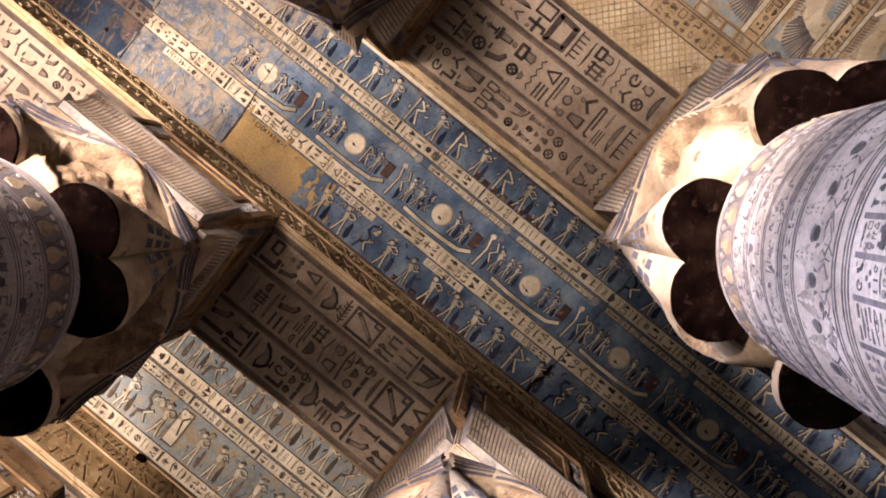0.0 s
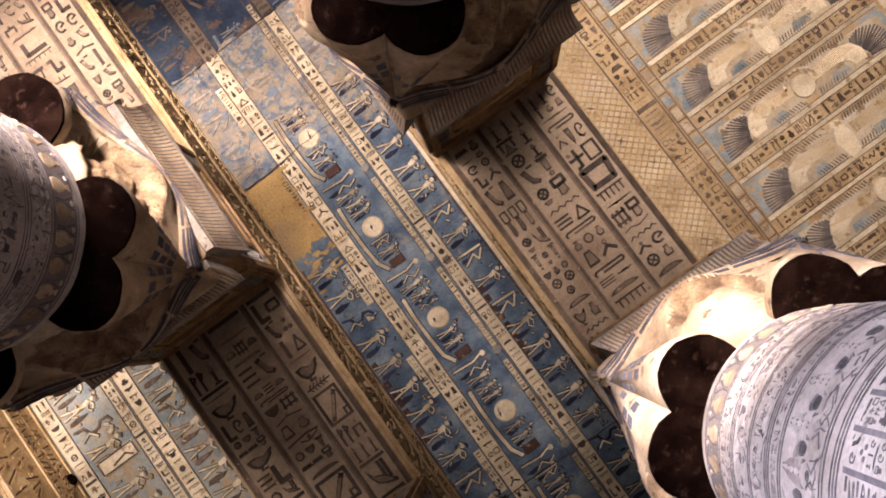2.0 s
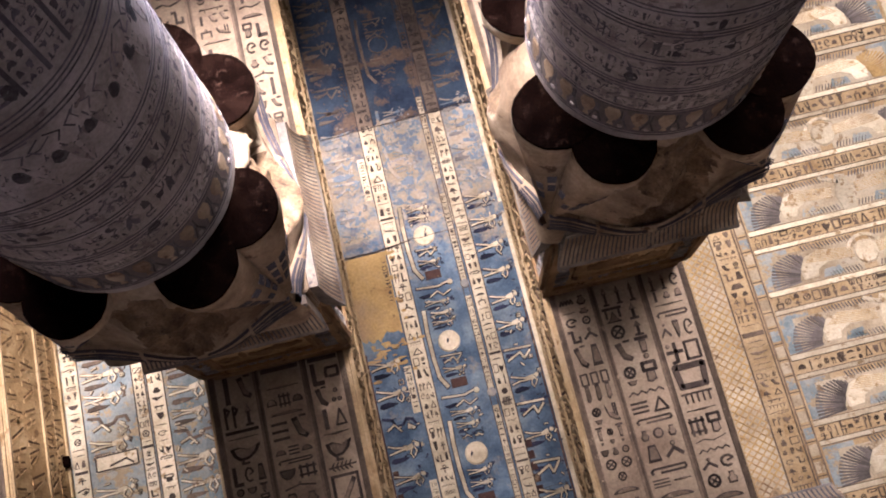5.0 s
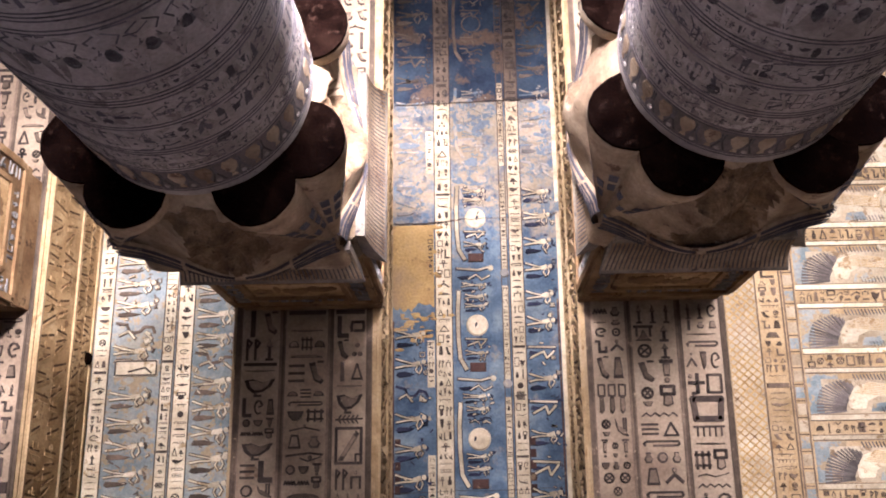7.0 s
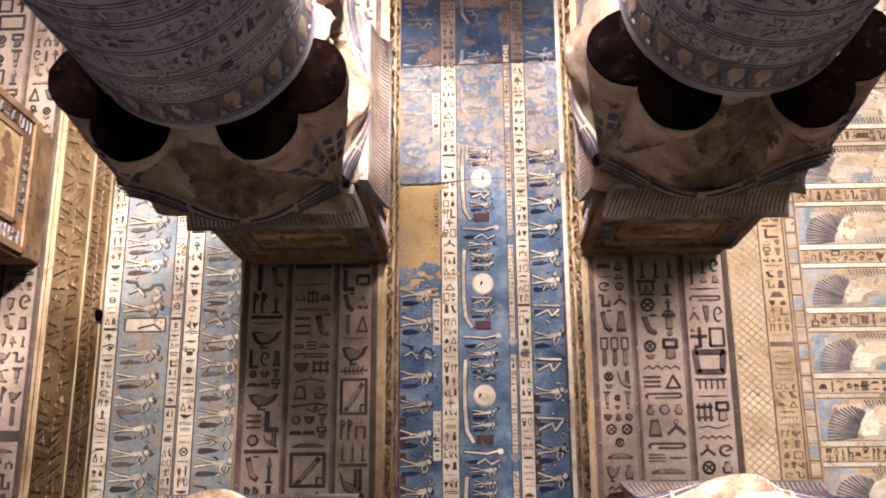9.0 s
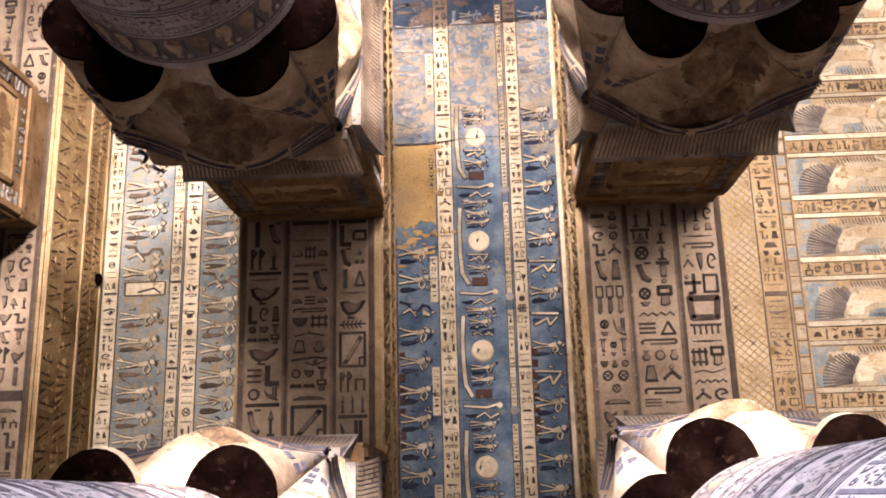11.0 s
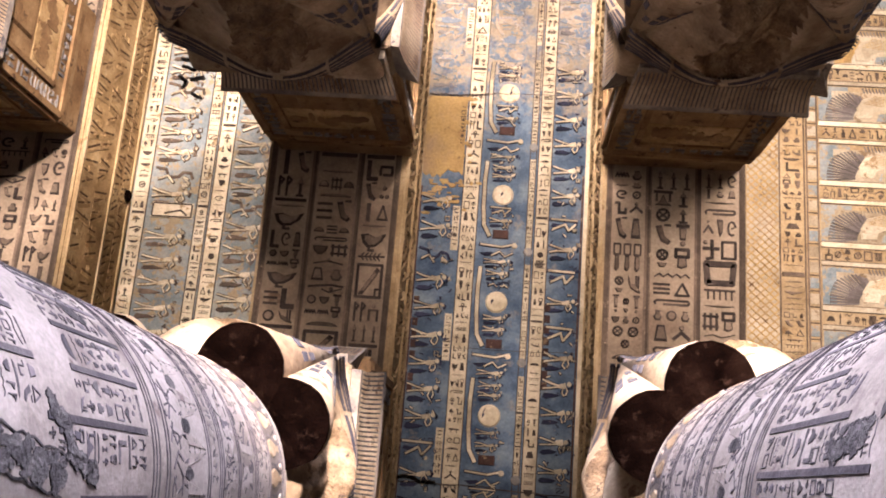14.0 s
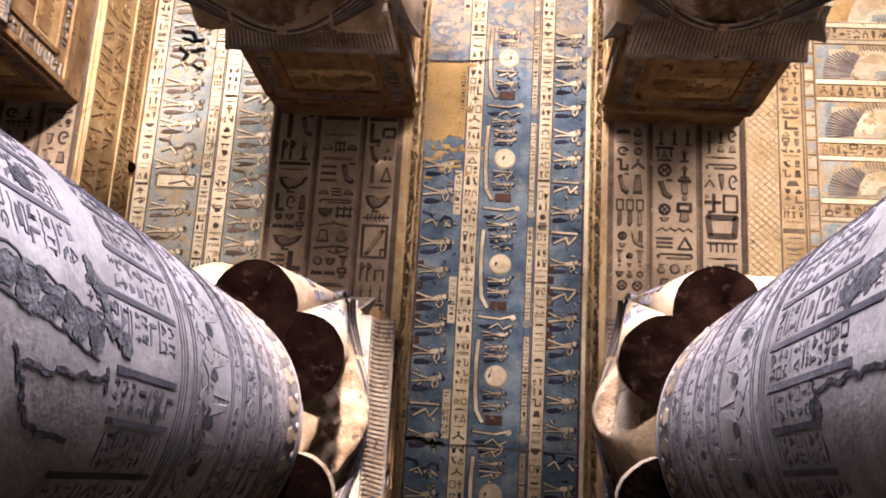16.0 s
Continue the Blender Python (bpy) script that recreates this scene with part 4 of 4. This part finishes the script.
def column(x, y, shift_x, shift_y, seed, lean=0.0):
    """shift: by how much the shrine block stands off the shaft's axis; lean: how far the head block overhangs it."""
    rnd = random.Random(seed)
    col = new("carved_pillar")
    rings = [(1.45, 0.0), (1.45, 0.35), (1.3, 0.42), (shaft_r(0.5), 0.5)]
    z = 0.7
    while z < 8.7:
        rings.append((shaft_r(z), z))
        z += 0.25
    rings.append((shaft_r(8.72), 8.72))
    shaft = mesh_object("shaft", *revolve(rings), SHAFT, col, "pale grey limestone shaft with carved bands", True)

    def wrap(a, b, d):
        r = shaft_r(b) + d
        return (r * math.cos(a / 0.98), r * math.sin(a / 0.98), b)
    around = math.tau * 0.98
    step = around / 60
    rel, ink, pale, deep, raised = Relief(wrap, 0.004), Relief(wrap, 0.0025), Relief(wrap, 0.014), Relief(wrap, 0.003), Relief(wrap, 0.003)
    for z in (8.6, 8.56, 8.2, 8.16, 7.86, 7.82, 7.78, 7.42, 7.38, 7.06, 7.02, 6.98, 6.80, 6.76, 6.14, 6.10, 6.0, 5.96, 5.92, 3.52, 3.48):
        rel.line([(i * step, z) for i in range(61)], 0.012)
    # a frieze of upright buds under the capital
    # flat ground, coloured dark for the shaded recess around the buds
    ground = Relief(wrap, 0.0015)
    for i in range(60):
        ground.poly([(i * step, 8.21), (i * step, 8.55), ((i + 1) * step, 8.55), ((i + 1) * step, 8.21)], 0.0015, 0.0)
    ground.build("frieze_ground", FRIEZE, shaft, "ground of the bud frieze, recess shade in its colour", "stuff")
    pale.poly([(0.04, 8.23), (0.012, 8.31), (0.03, 8.39), (0.068, 8.46), (0.05, 8.53), (0.11, 8.53), (0.092, 8.46), (0.13, 8.39), (0.148, 8.31), (0.12, 8.23)], 0.008)
    bud = pale.build("carved_bud", LIME, shaft)
    for i in range(1, 30):
        again = new("carved_bud", bud.data)
        again.parent, again.rotation_euler = shaft, (0, 0, i * math.tau / 30)
    for i in range(30):
        a = i * around / 30
        ink.line([(a - 0.05, 8.53), (a - 0.008, 8.38), (a - 0.012, 8.25)], 0.016)
        ink.line([(a + 0.05, 8.53), (a + 0.008, 8.38), (a + 0.012, 8.25)], 0.016)
        raised.disc(a, 8.50, 0.022, 0.012, 10)
    for z0, z1, sz in ((8.03, 8.14, 0.10), (7.89, 8.0, 0.10), (7.45, 7.75, 0.22), (7.1, 7.34, 0.18), (6.83, 6.95, 0.11)):
        sign_row(ink, 0, around - 0.06, z0, z1, sz * 0.8, 0.75)
        sign_row(raised, 0.04, around - 0.06, z0 - 0.01, z1 + 0.01, sz * 1.3, 1.2)
    # worn low figures and emblems: short curved strokes, raised or coloured dark as if sunk
    for z0, z1, count in ((7.46, 7.76, 200), (7.08, 7.36, 160), (7.88, 8.14, 150), (6.16, 6.36, 80)):
        for i in range(count):
            a, z = rnd.uniform(0, around), rnd.uniform(z0, z1 - 0.05)
            t, l = rnd.uniform(0, math.tau), rnd.uniform(0.03, 0.11)
            turned = rnd.uniform(-1.2, 1.2)
            pts = [(a, z), (a + l * math.cos(t), min(z1, max(z0, z + l * math.sin(t)))), (a + l * (math.cos(t) + 0.8 * math.cos(t + turned)), min(z1, max(z0, z + l * (math.sin(t) + 0.8 * math.sin(t + turned)))))]
            if i % 3:
                ink.line(pts, rnd.uniform(0.006, 0.013))
            else:
                raised.line(pts, rnd.uniform(0.02, 0.04))
    # emblem band: spread wings either side of a broken boss
    boss, hack = Relief(wrap, 0.0018), Relief(wrap, 0.002)
    for i in range(26):
        a = (i + 0.5) * around / 26
        for e in (-1, 1):
            for j in range(4):
                ink.line([(a + e * 0.05, 6.36 + 0.03 * j), (a + e * 0.085, 6.46 + 0.05 * j), (a + e * 0.11, 6.44 + 0.09 * j)], 0.008)
            ink.line([(a + e * 0.02, 6.2), (a + e * 0.1, 6.26), (a + e * 0.06, 6.33)], 0.012)
            raised.poly([(a + e * 0.03, 6.38), (a + e * 0.1, 6.42), (a + e * 0.11, 6.7), (a + e * 0.07, 6.62)], 0.003)
        blotch(boss, a, 6.44 + rnd.uniform(-0.02, 0.03), rnd.uniform(0.07, 0.12), rnd.uniform(0.10, 0.2), 30, rnd.uniform(0, 60), 2)
        # dark blotch in each boss: the shade of its hole given as colour
        blotch(deep, a + 0.004, 6.43, rnd.uniform(0.05, 0.085), rnd.uniform(0.07, 0.13), 30, rnd.uniform(0, 60), 2)
        boss.depth += 0.00002
    deep.depth = 0.0028
    boss.build("broken_boss", HACK, shaft, "battered dark grey bosses", "stuff")
    # hacked-out forms: rough pits packed along a few strokes, edge shadow drawn as dark rim lines
    if seed < 5:
        strokes = [([(-0.22, 3.7), (-0.19, 4.35), (-0.14, 4.7), (-0.08, 5.02)], 0.075), ([(-0.34, 4.93), (-0.27, 5.03), (-0.16, 5.08), (-0.08, 5.3)], 0.035)]
        limbs = [[(0.07, 4.46), (0.06, 4.8), (0.05, 5.12)], [(0.02, 5.11), (0.09, 5.11)], [(0.03, 4.42), (0.12, 4.5), (0.25, 4.62), (0.28, 4.92)], [(-0.02, 4.3), (0.15, 4.3), (0.3, 4.45)]]
    else:
        strokes = [([(3.40, 4.72), (3.38, 4.88), (3.33, 4.98)], 0.05)]
        limbs = [[(3.04, 5.28), (3.05, 4.95), (3.06, 4.6)], [(3.02, 5.26), (3.1, 5.3)], [(3.44, 5.02), (3.36, 5.06), (3.29, 4.98)]]
    for pts, r in strokes:
        for (a0, b0), (a1, b1) in zip(pts, pts[1:]):
            count = int(14 + 500 * math.hypot(a1 - a0, b1 - b0) * r / 0.1 * 0.32)
            for i in range(count):
                f = rnd.random()
                g = r * (0.75 + 0.5 * noise.noise(Vector((b0 + f * (b1 - b0), 3, seed)) * 5))
                blotch(hack, a0 + f * (a1 - a0) + rnd.uniform(-g, g), b0 + f * (b1 - b0) + rnd.gauss(0, 0.012), rnd.uniform(0.02, 0.06), rnd.uniform(0.03, 0.09), 20, rnd.uniform(0, 50), 2)
                hack.depth += 0.00001
        for e in (-1, 1):
            crack(deep, [(a + e * r * 0.95, b) for a, b in pts], 0.010, int(50 * r) + e + 3)
    for i, pts in enumerate(limbs):
        crack(deep, pts, 0.022, i + 30)
    hack.build("hacked_patch", HACK, shaft, "rough grey hacked-out stone", "stuff")
    deep.depth = 0.003
    for _ in range(46):
        blotch(deep, rnd.uniform(0, around), rnd.uniform(3.0, 8.1), rnd.uniform(0.03, 0.14), rnd.uniform(0.04, 0.16), 40, rnd.uniform(0, 50), 2)
    # upright columns of small text between dark rules, over broad plain outlines
    a, k = 0.0, 0
    while a < around - 0.2:
        w = rnd.uniform(0.17, 0.22)
        low = 5.2 - 0.3 * (k % 7 in (2, 3, 4)) + rnd.uniform(-0.05, 0.05)
        ink.poly([(a - 0.016, low), (a - 0.016, 5.86), (a + 0.012, 5.86), (a + 0.012, low)], 0.003, 0.0)
        sign_column(ink, a + 0.022, a + w - 0.022, low, 5.84, 0.095, 1.15, gap=0.06)
        block2 = (4.2, 4.88, around - 0.95, around - 0.38) if seed < 5 else (4.64, 5.1, 3.1, 3.42)
        if block2[2] < a < block2[3]:
            ink.poly([(a - 0.016, block2[0]), (a - 0.016, block2[1]), (a + 0.012, block2[1]), (a + 0.012, block2[0])], 0.003, 0.0)
            sign_column(ink, a + 0.022, a + w - 0.022, block2[0], block2[1], 0.075, 1.0, gap=0.06)
        elif min(abs(a - c) for c in ((0.0, 0.25, around - 0.15, around - 0.35) if seed < 5 else (2.95, 3.1, 3.4, 3.6))) < 0.22:
            pass
        elif k % 7 in (0, 5, 6):
            ink.poly([(a - 0.014, 3.6), (a - 0.014, 4.45), (a + 0.01, 4.45), (a + 0.01, 3.6)], 0.003, 0.0)
            sign_column(ink, a + 0.025, a + w - 0.025, 3.6, 4.43, 0.095, 1.15, gap=0.06)
        elif k % 7 == 2:
            g = rnd.uniform(0.9, 1.15)
            crack(deep, [(a - 0.2, 3.9), (a - 0.17, 4.2), (a - 0.05, 4.45), (a + 0.02, 4.65), (a - 0.05, 4.85)], 0.028 * g, k)
            crack(deep, [(a + 0.1, 3.9), (a + 0.14, 4.25), (a + 0.26, 4.32), (a + 0.29, 4.0)], 0.022 * g, k + 9)
            deep.line([(a - 0.02, 4.5), (a + 0.2, 4.53), (a + 0.34, 4.51)], 0.018)
        a, k = a + w, k + 1
    for z in (3.3, 3.12, 2.94, 2.76):
        sign_row(ink, 0, around, z, z + 0.14, 0.11, 0.8)
    raised.build("carved_sign", SHAFT, shaft, "low raised worn signs", "stuff")
    rel.build("carved_ring", CARVED, shaft, "thin rings in carving-shade colour", "stuff")
    ink.build("carved_sign", CARVED, shaft, "small signs in ink and carving-shade colour", "stuff")
    deep.build("chipped_patch", CHIP, shaft, "dark chipped patches and strokes, with painted edge shade", "stuff")
    # carved head block with worn, featureless bulging sides
    n, m = 224, 60
    verts, broken = [], []
    for j in range(m):
        h = j / (m - 1)
        z = HEAD0 + 0.02 + (HEAD1 - HEAD0 - 0.02) * h
        for i in range(n):
            t = i * math.tau / n
            r = head_r(t, z)
            p = Vector((r * math.cos(t) + seed, r * math.sin(t), z))
            off = min(abs(math.cos(t)), abs(math.sin(t))) / max(abs(math.cos(t)), abs(math.sin(t)))
            harm = noise.noise(p * 1.25 + Vector((9, 0, 0))) + 0.16 * noise.noise(p * 5) + 0.42 * math.exp(-(off / 0.34) ** 2 - ((h - 0.5) / 0.27) ** 2) - 0.26
            gap = abs((t + math.pi - (0.0 if seed < 5 else math.pi)) % math.tau - math.pi)
            harm += 0.55 * math.exp(-(gap / 0.42) ** 2 - ((h - (0.5 if seed < 5 else 0.36)) / 0.26) ** 2)
            harm -= max(0.0, h - 0.72) * 2.4 + max(0.0, off - 0.45) * 2
            r += 0.03 * noise.noise(p * 2.2) + 0.008 * noise.noise(p * 9)
            if harm > 0:
                r -= min(0.24, harm * 0.75) + 0.07 * noise.noise(p * 6) * min(1, harm * 6) + 0.03 * noise.noise(p * 15)
            broken.append(harm > 0.02)
            verts.append((r * math.cos(t), r * math.sin(t), z))
    faces = [(j * n + i, j * n + (i + 1) % n, (j + 1) * n + (i + 1) % n, (j + 1) * n + i) for j in range(m - 1) for i in range(n)]
    faces.append(tuple(range(n))[::-1])
    head = mesh_object("carved_head", verts, faces, LIME, col, "pale limestone head block with battered brown hollows", True)
    head.data.materials.append(BROKEN)
    head.data.polygons.foreach_set("material_index", [int(len(f) == 4 and broken[f[0]]) for f in faces])
    # eight rounded wig ends, two on each side
    for q in range(4):
        for e in (-1, 1):
            bm = bmesh.new()
            low, high = [], []
            for i in range(24):
                t = i * math.tau / 24
                g = 1 + 0.045 * noise.noise(Vector((2.2 * math.cos(t), 2.2 * math.sin(t), 5 * q + 2 * e + seed)))
                low.append((0.88 + 0.365 * g * math.cos(t), e * 0.515 + 0.34 * g * math.sin(t), HEAD0))
                high.append((1.00 + 0.03 * math.cos(t), e * 1.00 + 0.03 * math.sin(t), LAPPET1))
            lo = [bm.verts.new((p[0], p[1], HEAD0 + 0.035)) for p in low]
            mid = [bm.verts.new((p[0], p[1], HEAD0 + 0.16)) for p in low]
            hi = [bm.verts.new(p) for p in high]
            for r0, r1 in ((lo, mid), (mid, hi)):
                for i in range(24):
                    bm.faces.new((r0[i], r0[(i + 1) % 24], r1[(i + 1) % 24], r1[i]))
            bm.faces.new(hi)
            turn = pose(0, 0, 0, 0, 0, 90 * q)
            bm.transform(turn)
            lap = part("wig_lappet", bm, LIME, col, "pale tapering wig lappet", True)

            def on_lappet(a, b, d, turn=turn, e=e):
                w = b
                px = (0.88 + (0.365 + d) * math.cos(a)) * (1 - w) + (1.00 + (0.03 + d) * math.cos(a)) * w
                py = e * (0.515 + 0.485 * w) + ((0.34 - 0.31 * w) + d) * math.sin(a)
                return tuple(turn @ Vector((px, py, HEAD0 + 0.16 + (LAPPET1 - HEAD0 - 0.16) * w)))
            stripes = Relief(on_lappet, 0.008)
            for i in range(6):
                for w in (0.30, 0.43, 0.56):
                    if rnd.random() < 0.72:
                        a = -1.45 + i * 0.5
                        stripes.poly([(a, w), (a, w + 0.085), (a + 0.33, w + 0.085), (a + 0.33, w)], None, 0.05)
            stripes.build("wig_stripe", WIGBLUE, lap, "faded blue painted blocks", "stuff")
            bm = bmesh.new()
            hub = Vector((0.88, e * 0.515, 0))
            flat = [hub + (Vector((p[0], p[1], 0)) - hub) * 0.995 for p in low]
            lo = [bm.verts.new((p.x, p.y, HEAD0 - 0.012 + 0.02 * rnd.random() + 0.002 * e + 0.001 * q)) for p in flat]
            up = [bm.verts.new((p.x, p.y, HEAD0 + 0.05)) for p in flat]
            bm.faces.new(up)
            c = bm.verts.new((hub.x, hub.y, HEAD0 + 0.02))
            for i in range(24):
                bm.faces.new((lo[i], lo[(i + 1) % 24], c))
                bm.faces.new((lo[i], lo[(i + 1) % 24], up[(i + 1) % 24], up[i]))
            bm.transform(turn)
            part("underside", bm, MAROON, lap, "red-brown painted underside, shade darkened into the paint")
        # thick striped band of hair arching over each side, from corner to corner
        turn = pose(0, 0, 0, 0, 0, 90 * q)

        def on_band(s_, u, d, turn=turn):
            k = abs(s_)
            a, z = 0.99 * s_, 10.58 - 0.60 * k ** 2.2 + u * (0.12 + 0.09 * k ** 3)
            return tuple(turn @ Vector((max(head_x(a, z), 0.95 + 0.05 * k ** 2) + d + 0.09 * (1 - u * u) ** 0.5, a, z)))
        us = [-1, -0.92, -0.7, -0.35, 0, 0.35, 0.7, 0.92, 1]
        ns = 40
        verts = [on_band(2 * i / ns - 1, u, 0.0) for i in range(ns + 1) for u in us]
        faces = [(i * 9 + j, i * 9 + j + 1, i * 9 + j + 10, i * 9 + j + 9) for i in range(ns) for j in range(8)]
        band = mesh_object("wig_band", verts, faces, LIME, col, "thick pale arching wig band", True)
        strand = Relief(on_band, 0.006)
        for e in (-1, 1):
            for s0, s1, n_ in ((0.10, 0.46, 4), (0.58, 0.99, 7)):
                for i in range(n_):
                    u = -0.85 + 1.7 * i / (n_ - 1)
                    strand.line([(e * (s0 + (s1 - s0) * j / 6), u) for j in range(7)], 0.13 if n_ > 4 else 0.16)
            for s0 in (0.49, 0.55):
                strand.line([(e * s0, -0.85), (e * s0, 0.85)], 0.014)
        strand.build("hair_strand", WIGBLUE, band, "dark painted strands", "stuff")
    # hollow-curved ribbed cornice: one flaring lip a side, open at the corners
    cornice = block("cornice", LIME, col, -0.93, 0.93, -0.93, 0.93, 10.42, HEAD1 + 0.33, 0.02, "square core of the ribbed cornice")
    zs = [10.5 + 0.62 * i / 8 for i in range(9)]
    prof = [(0.9, 10.48)] + [(flare(z), z) for z in zs] + [(1.18, 11.17), (0.9, 11.19)]
    for q in range(4):
        turn = pose(0, 0, 0, 0, 0, 90 * q)
        bm = bmesh.new()
        ends = []
        for e in (-1, 1):
            tip = rnd.uniform(-0.02, 0.03)
            ends.append([bm.verts.new(turn @ Vector((x_, e * (0.88 + (0.07 + tip) * max(0.0, (x_ - 1.02) / 0.15)), z))) for x_, z in prof])
        for i in range(len(prof)):
            j = (i + 1) % len(prof)
            bm.faces.new((ends[0][i], ends[0][j], ends[1][j], ends[1][i]))
        bm.faces.new(ends[0])
        bm.faces.new(ends[1][::-1])
        part("cornice_lip", bm, CAVETTO, cornice, "flaring ribbed lip with pointed ends")
        # blue paint and groove shade share one dark colour between the ribs
        ribs, groove = Relief(facing(q, flare), 0.008), Relief(facing(q, flare), 0.004)
        for i in range(41):
            a = -0.87 + i * 1.74 / 40
            ribs.line([(a, 10.60), (a, 10.74), (a * 1.02, 10.88), (a * 1.04, 11.0), (a * 1.06, 11.09)], 0.025, 0.007)
            if i < 40:
                a += 0.87 / 40
                groove.line([(a, 10.62), (a, 10.74), (a * 1.02, 10.88), (a * 1.04, 11.0), (a * 1.06, 11.09)], 0.009, 0.003)
        ribs.build("cornice_rib", LIME, cornice, "close vertical ribs", "stuff")
        groove.build("cornice_groove", WIGBLUE, cornice, "grooves dark with blue paint and shade", "stuff")
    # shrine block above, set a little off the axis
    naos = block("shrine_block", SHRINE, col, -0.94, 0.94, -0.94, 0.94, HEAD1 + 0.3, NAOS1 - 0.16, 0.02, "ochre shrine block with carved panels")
    for q in range(4):
        deep = Relief(facing(q, lambda z: 0.94), 0.02)
        z0, z1 = HEAD1 + 0.36, NAOS1 - 0.2
        for name, w, inset, th in (("outer_frame", 0.88, 0.0, 0.09), ("inner_frame", 0.58, 0.32, 0.07)):
            rel = Relief(facing(q, lambda z: 0.94), 0.035)
            rel.line([(-w, z0), (-w, z1 - inset), (w, z1 - inset), (w, z0)], th)
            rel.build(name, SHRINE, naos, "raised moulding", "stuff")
        for name, w, b0, b1 in (("door_panel", 0.3, z0, z1 - 1.0), ("side_panel", 0.5, z0, z0 + 0.3)):
            rel = Relief(facing(q, lambda z: 0.94), 0.035)
            rel.poly([(-w, b0), (-w, b1), (w, b1), (w, b0)])
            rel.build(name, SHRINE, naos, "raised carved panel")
        scene_panel, forms = Relief(facing(q, lambda z: 0.94), 0.012), Relief(facing(q, lambda z: 0.94), 0.02)
        scene_panel.poly([(-0.54, z1 - 0.95), (-0.54, z1 - 0.38), (0.54, z1 - 0.38), (0.54, z1 - 0.95)], None, 0.01)
        scene_panel.build("scene_panel", CLAY, naos, "worn orange painted panel")
        for i in range(9):
            blotch(forms, -0.42 + i * 0.105, z1 - 0.66 + rnd.uniform(-0.1, 0.08), rnd.uniform(0.07, 0.2), rnd.uniform(0.12, 0.34), 24, rnd.uniform(0, 50), 2)
            forms.depth += 0.0004
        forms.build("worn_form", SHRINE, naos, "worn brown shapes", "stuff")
        sign_column(deep, -0.84, -0.64, z0, z1 - 0.1, 0.17)
        sign_column(deep, 0.64, 0.84, z0, z1 - 0.1, 0.17)
        sign_row(deep, -0.5, 0.5, z1 - 0.28, z1 - 0.08, 0.18)
        deep.build("panel_sign", GREY, naos, "carved signs beside the panel", "stuff")
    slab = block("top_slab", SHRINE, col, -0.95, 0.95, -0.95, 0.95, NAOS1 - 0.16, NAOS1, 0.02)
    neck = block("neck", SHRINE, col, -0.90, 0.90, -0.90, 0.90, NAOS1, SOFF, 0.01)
    for ob in (cornice, naos, slab, neck):
        ob.location = (shift_x, shift_y + lean, 0)
    if lean:
        for ob in (naos, slab, neck):  # the upper blocks step out a little further
            ob.location += Vector((0.08, -0.12, 0))
        for ob in col.children_recursive:
            if ob.name.startswith(("carved_head", "wig_", "underside", "hair_strand")):
                for v in ob.data.vertices:
                    v.co.y += lean * min(1.0, max(0.0, (v.co.z - HEAD0) / (10.2 - HEAD0)))
    col.location = (x, y, 0)
    return tagged(col, "carved limestone pillar with head capital and shrine block", "pillar", group="hall pillars", kind="thing")


left = column(-2.30, -0.70, 0.18, -0.08, 3.0)
column(-2.34, 4.56, 0.16, -0.06, 3.0, -0.22)
copy_thing(left, pose(-6.98, -0.75, 0))
copy_thing(left, pose(-6.98, 4.5, 0))
column(2.14, -0.87, 0.07, 0.05, 8.0)
column(2.17, 4.46, 0.11, -0.06, 8.0, -0.22)
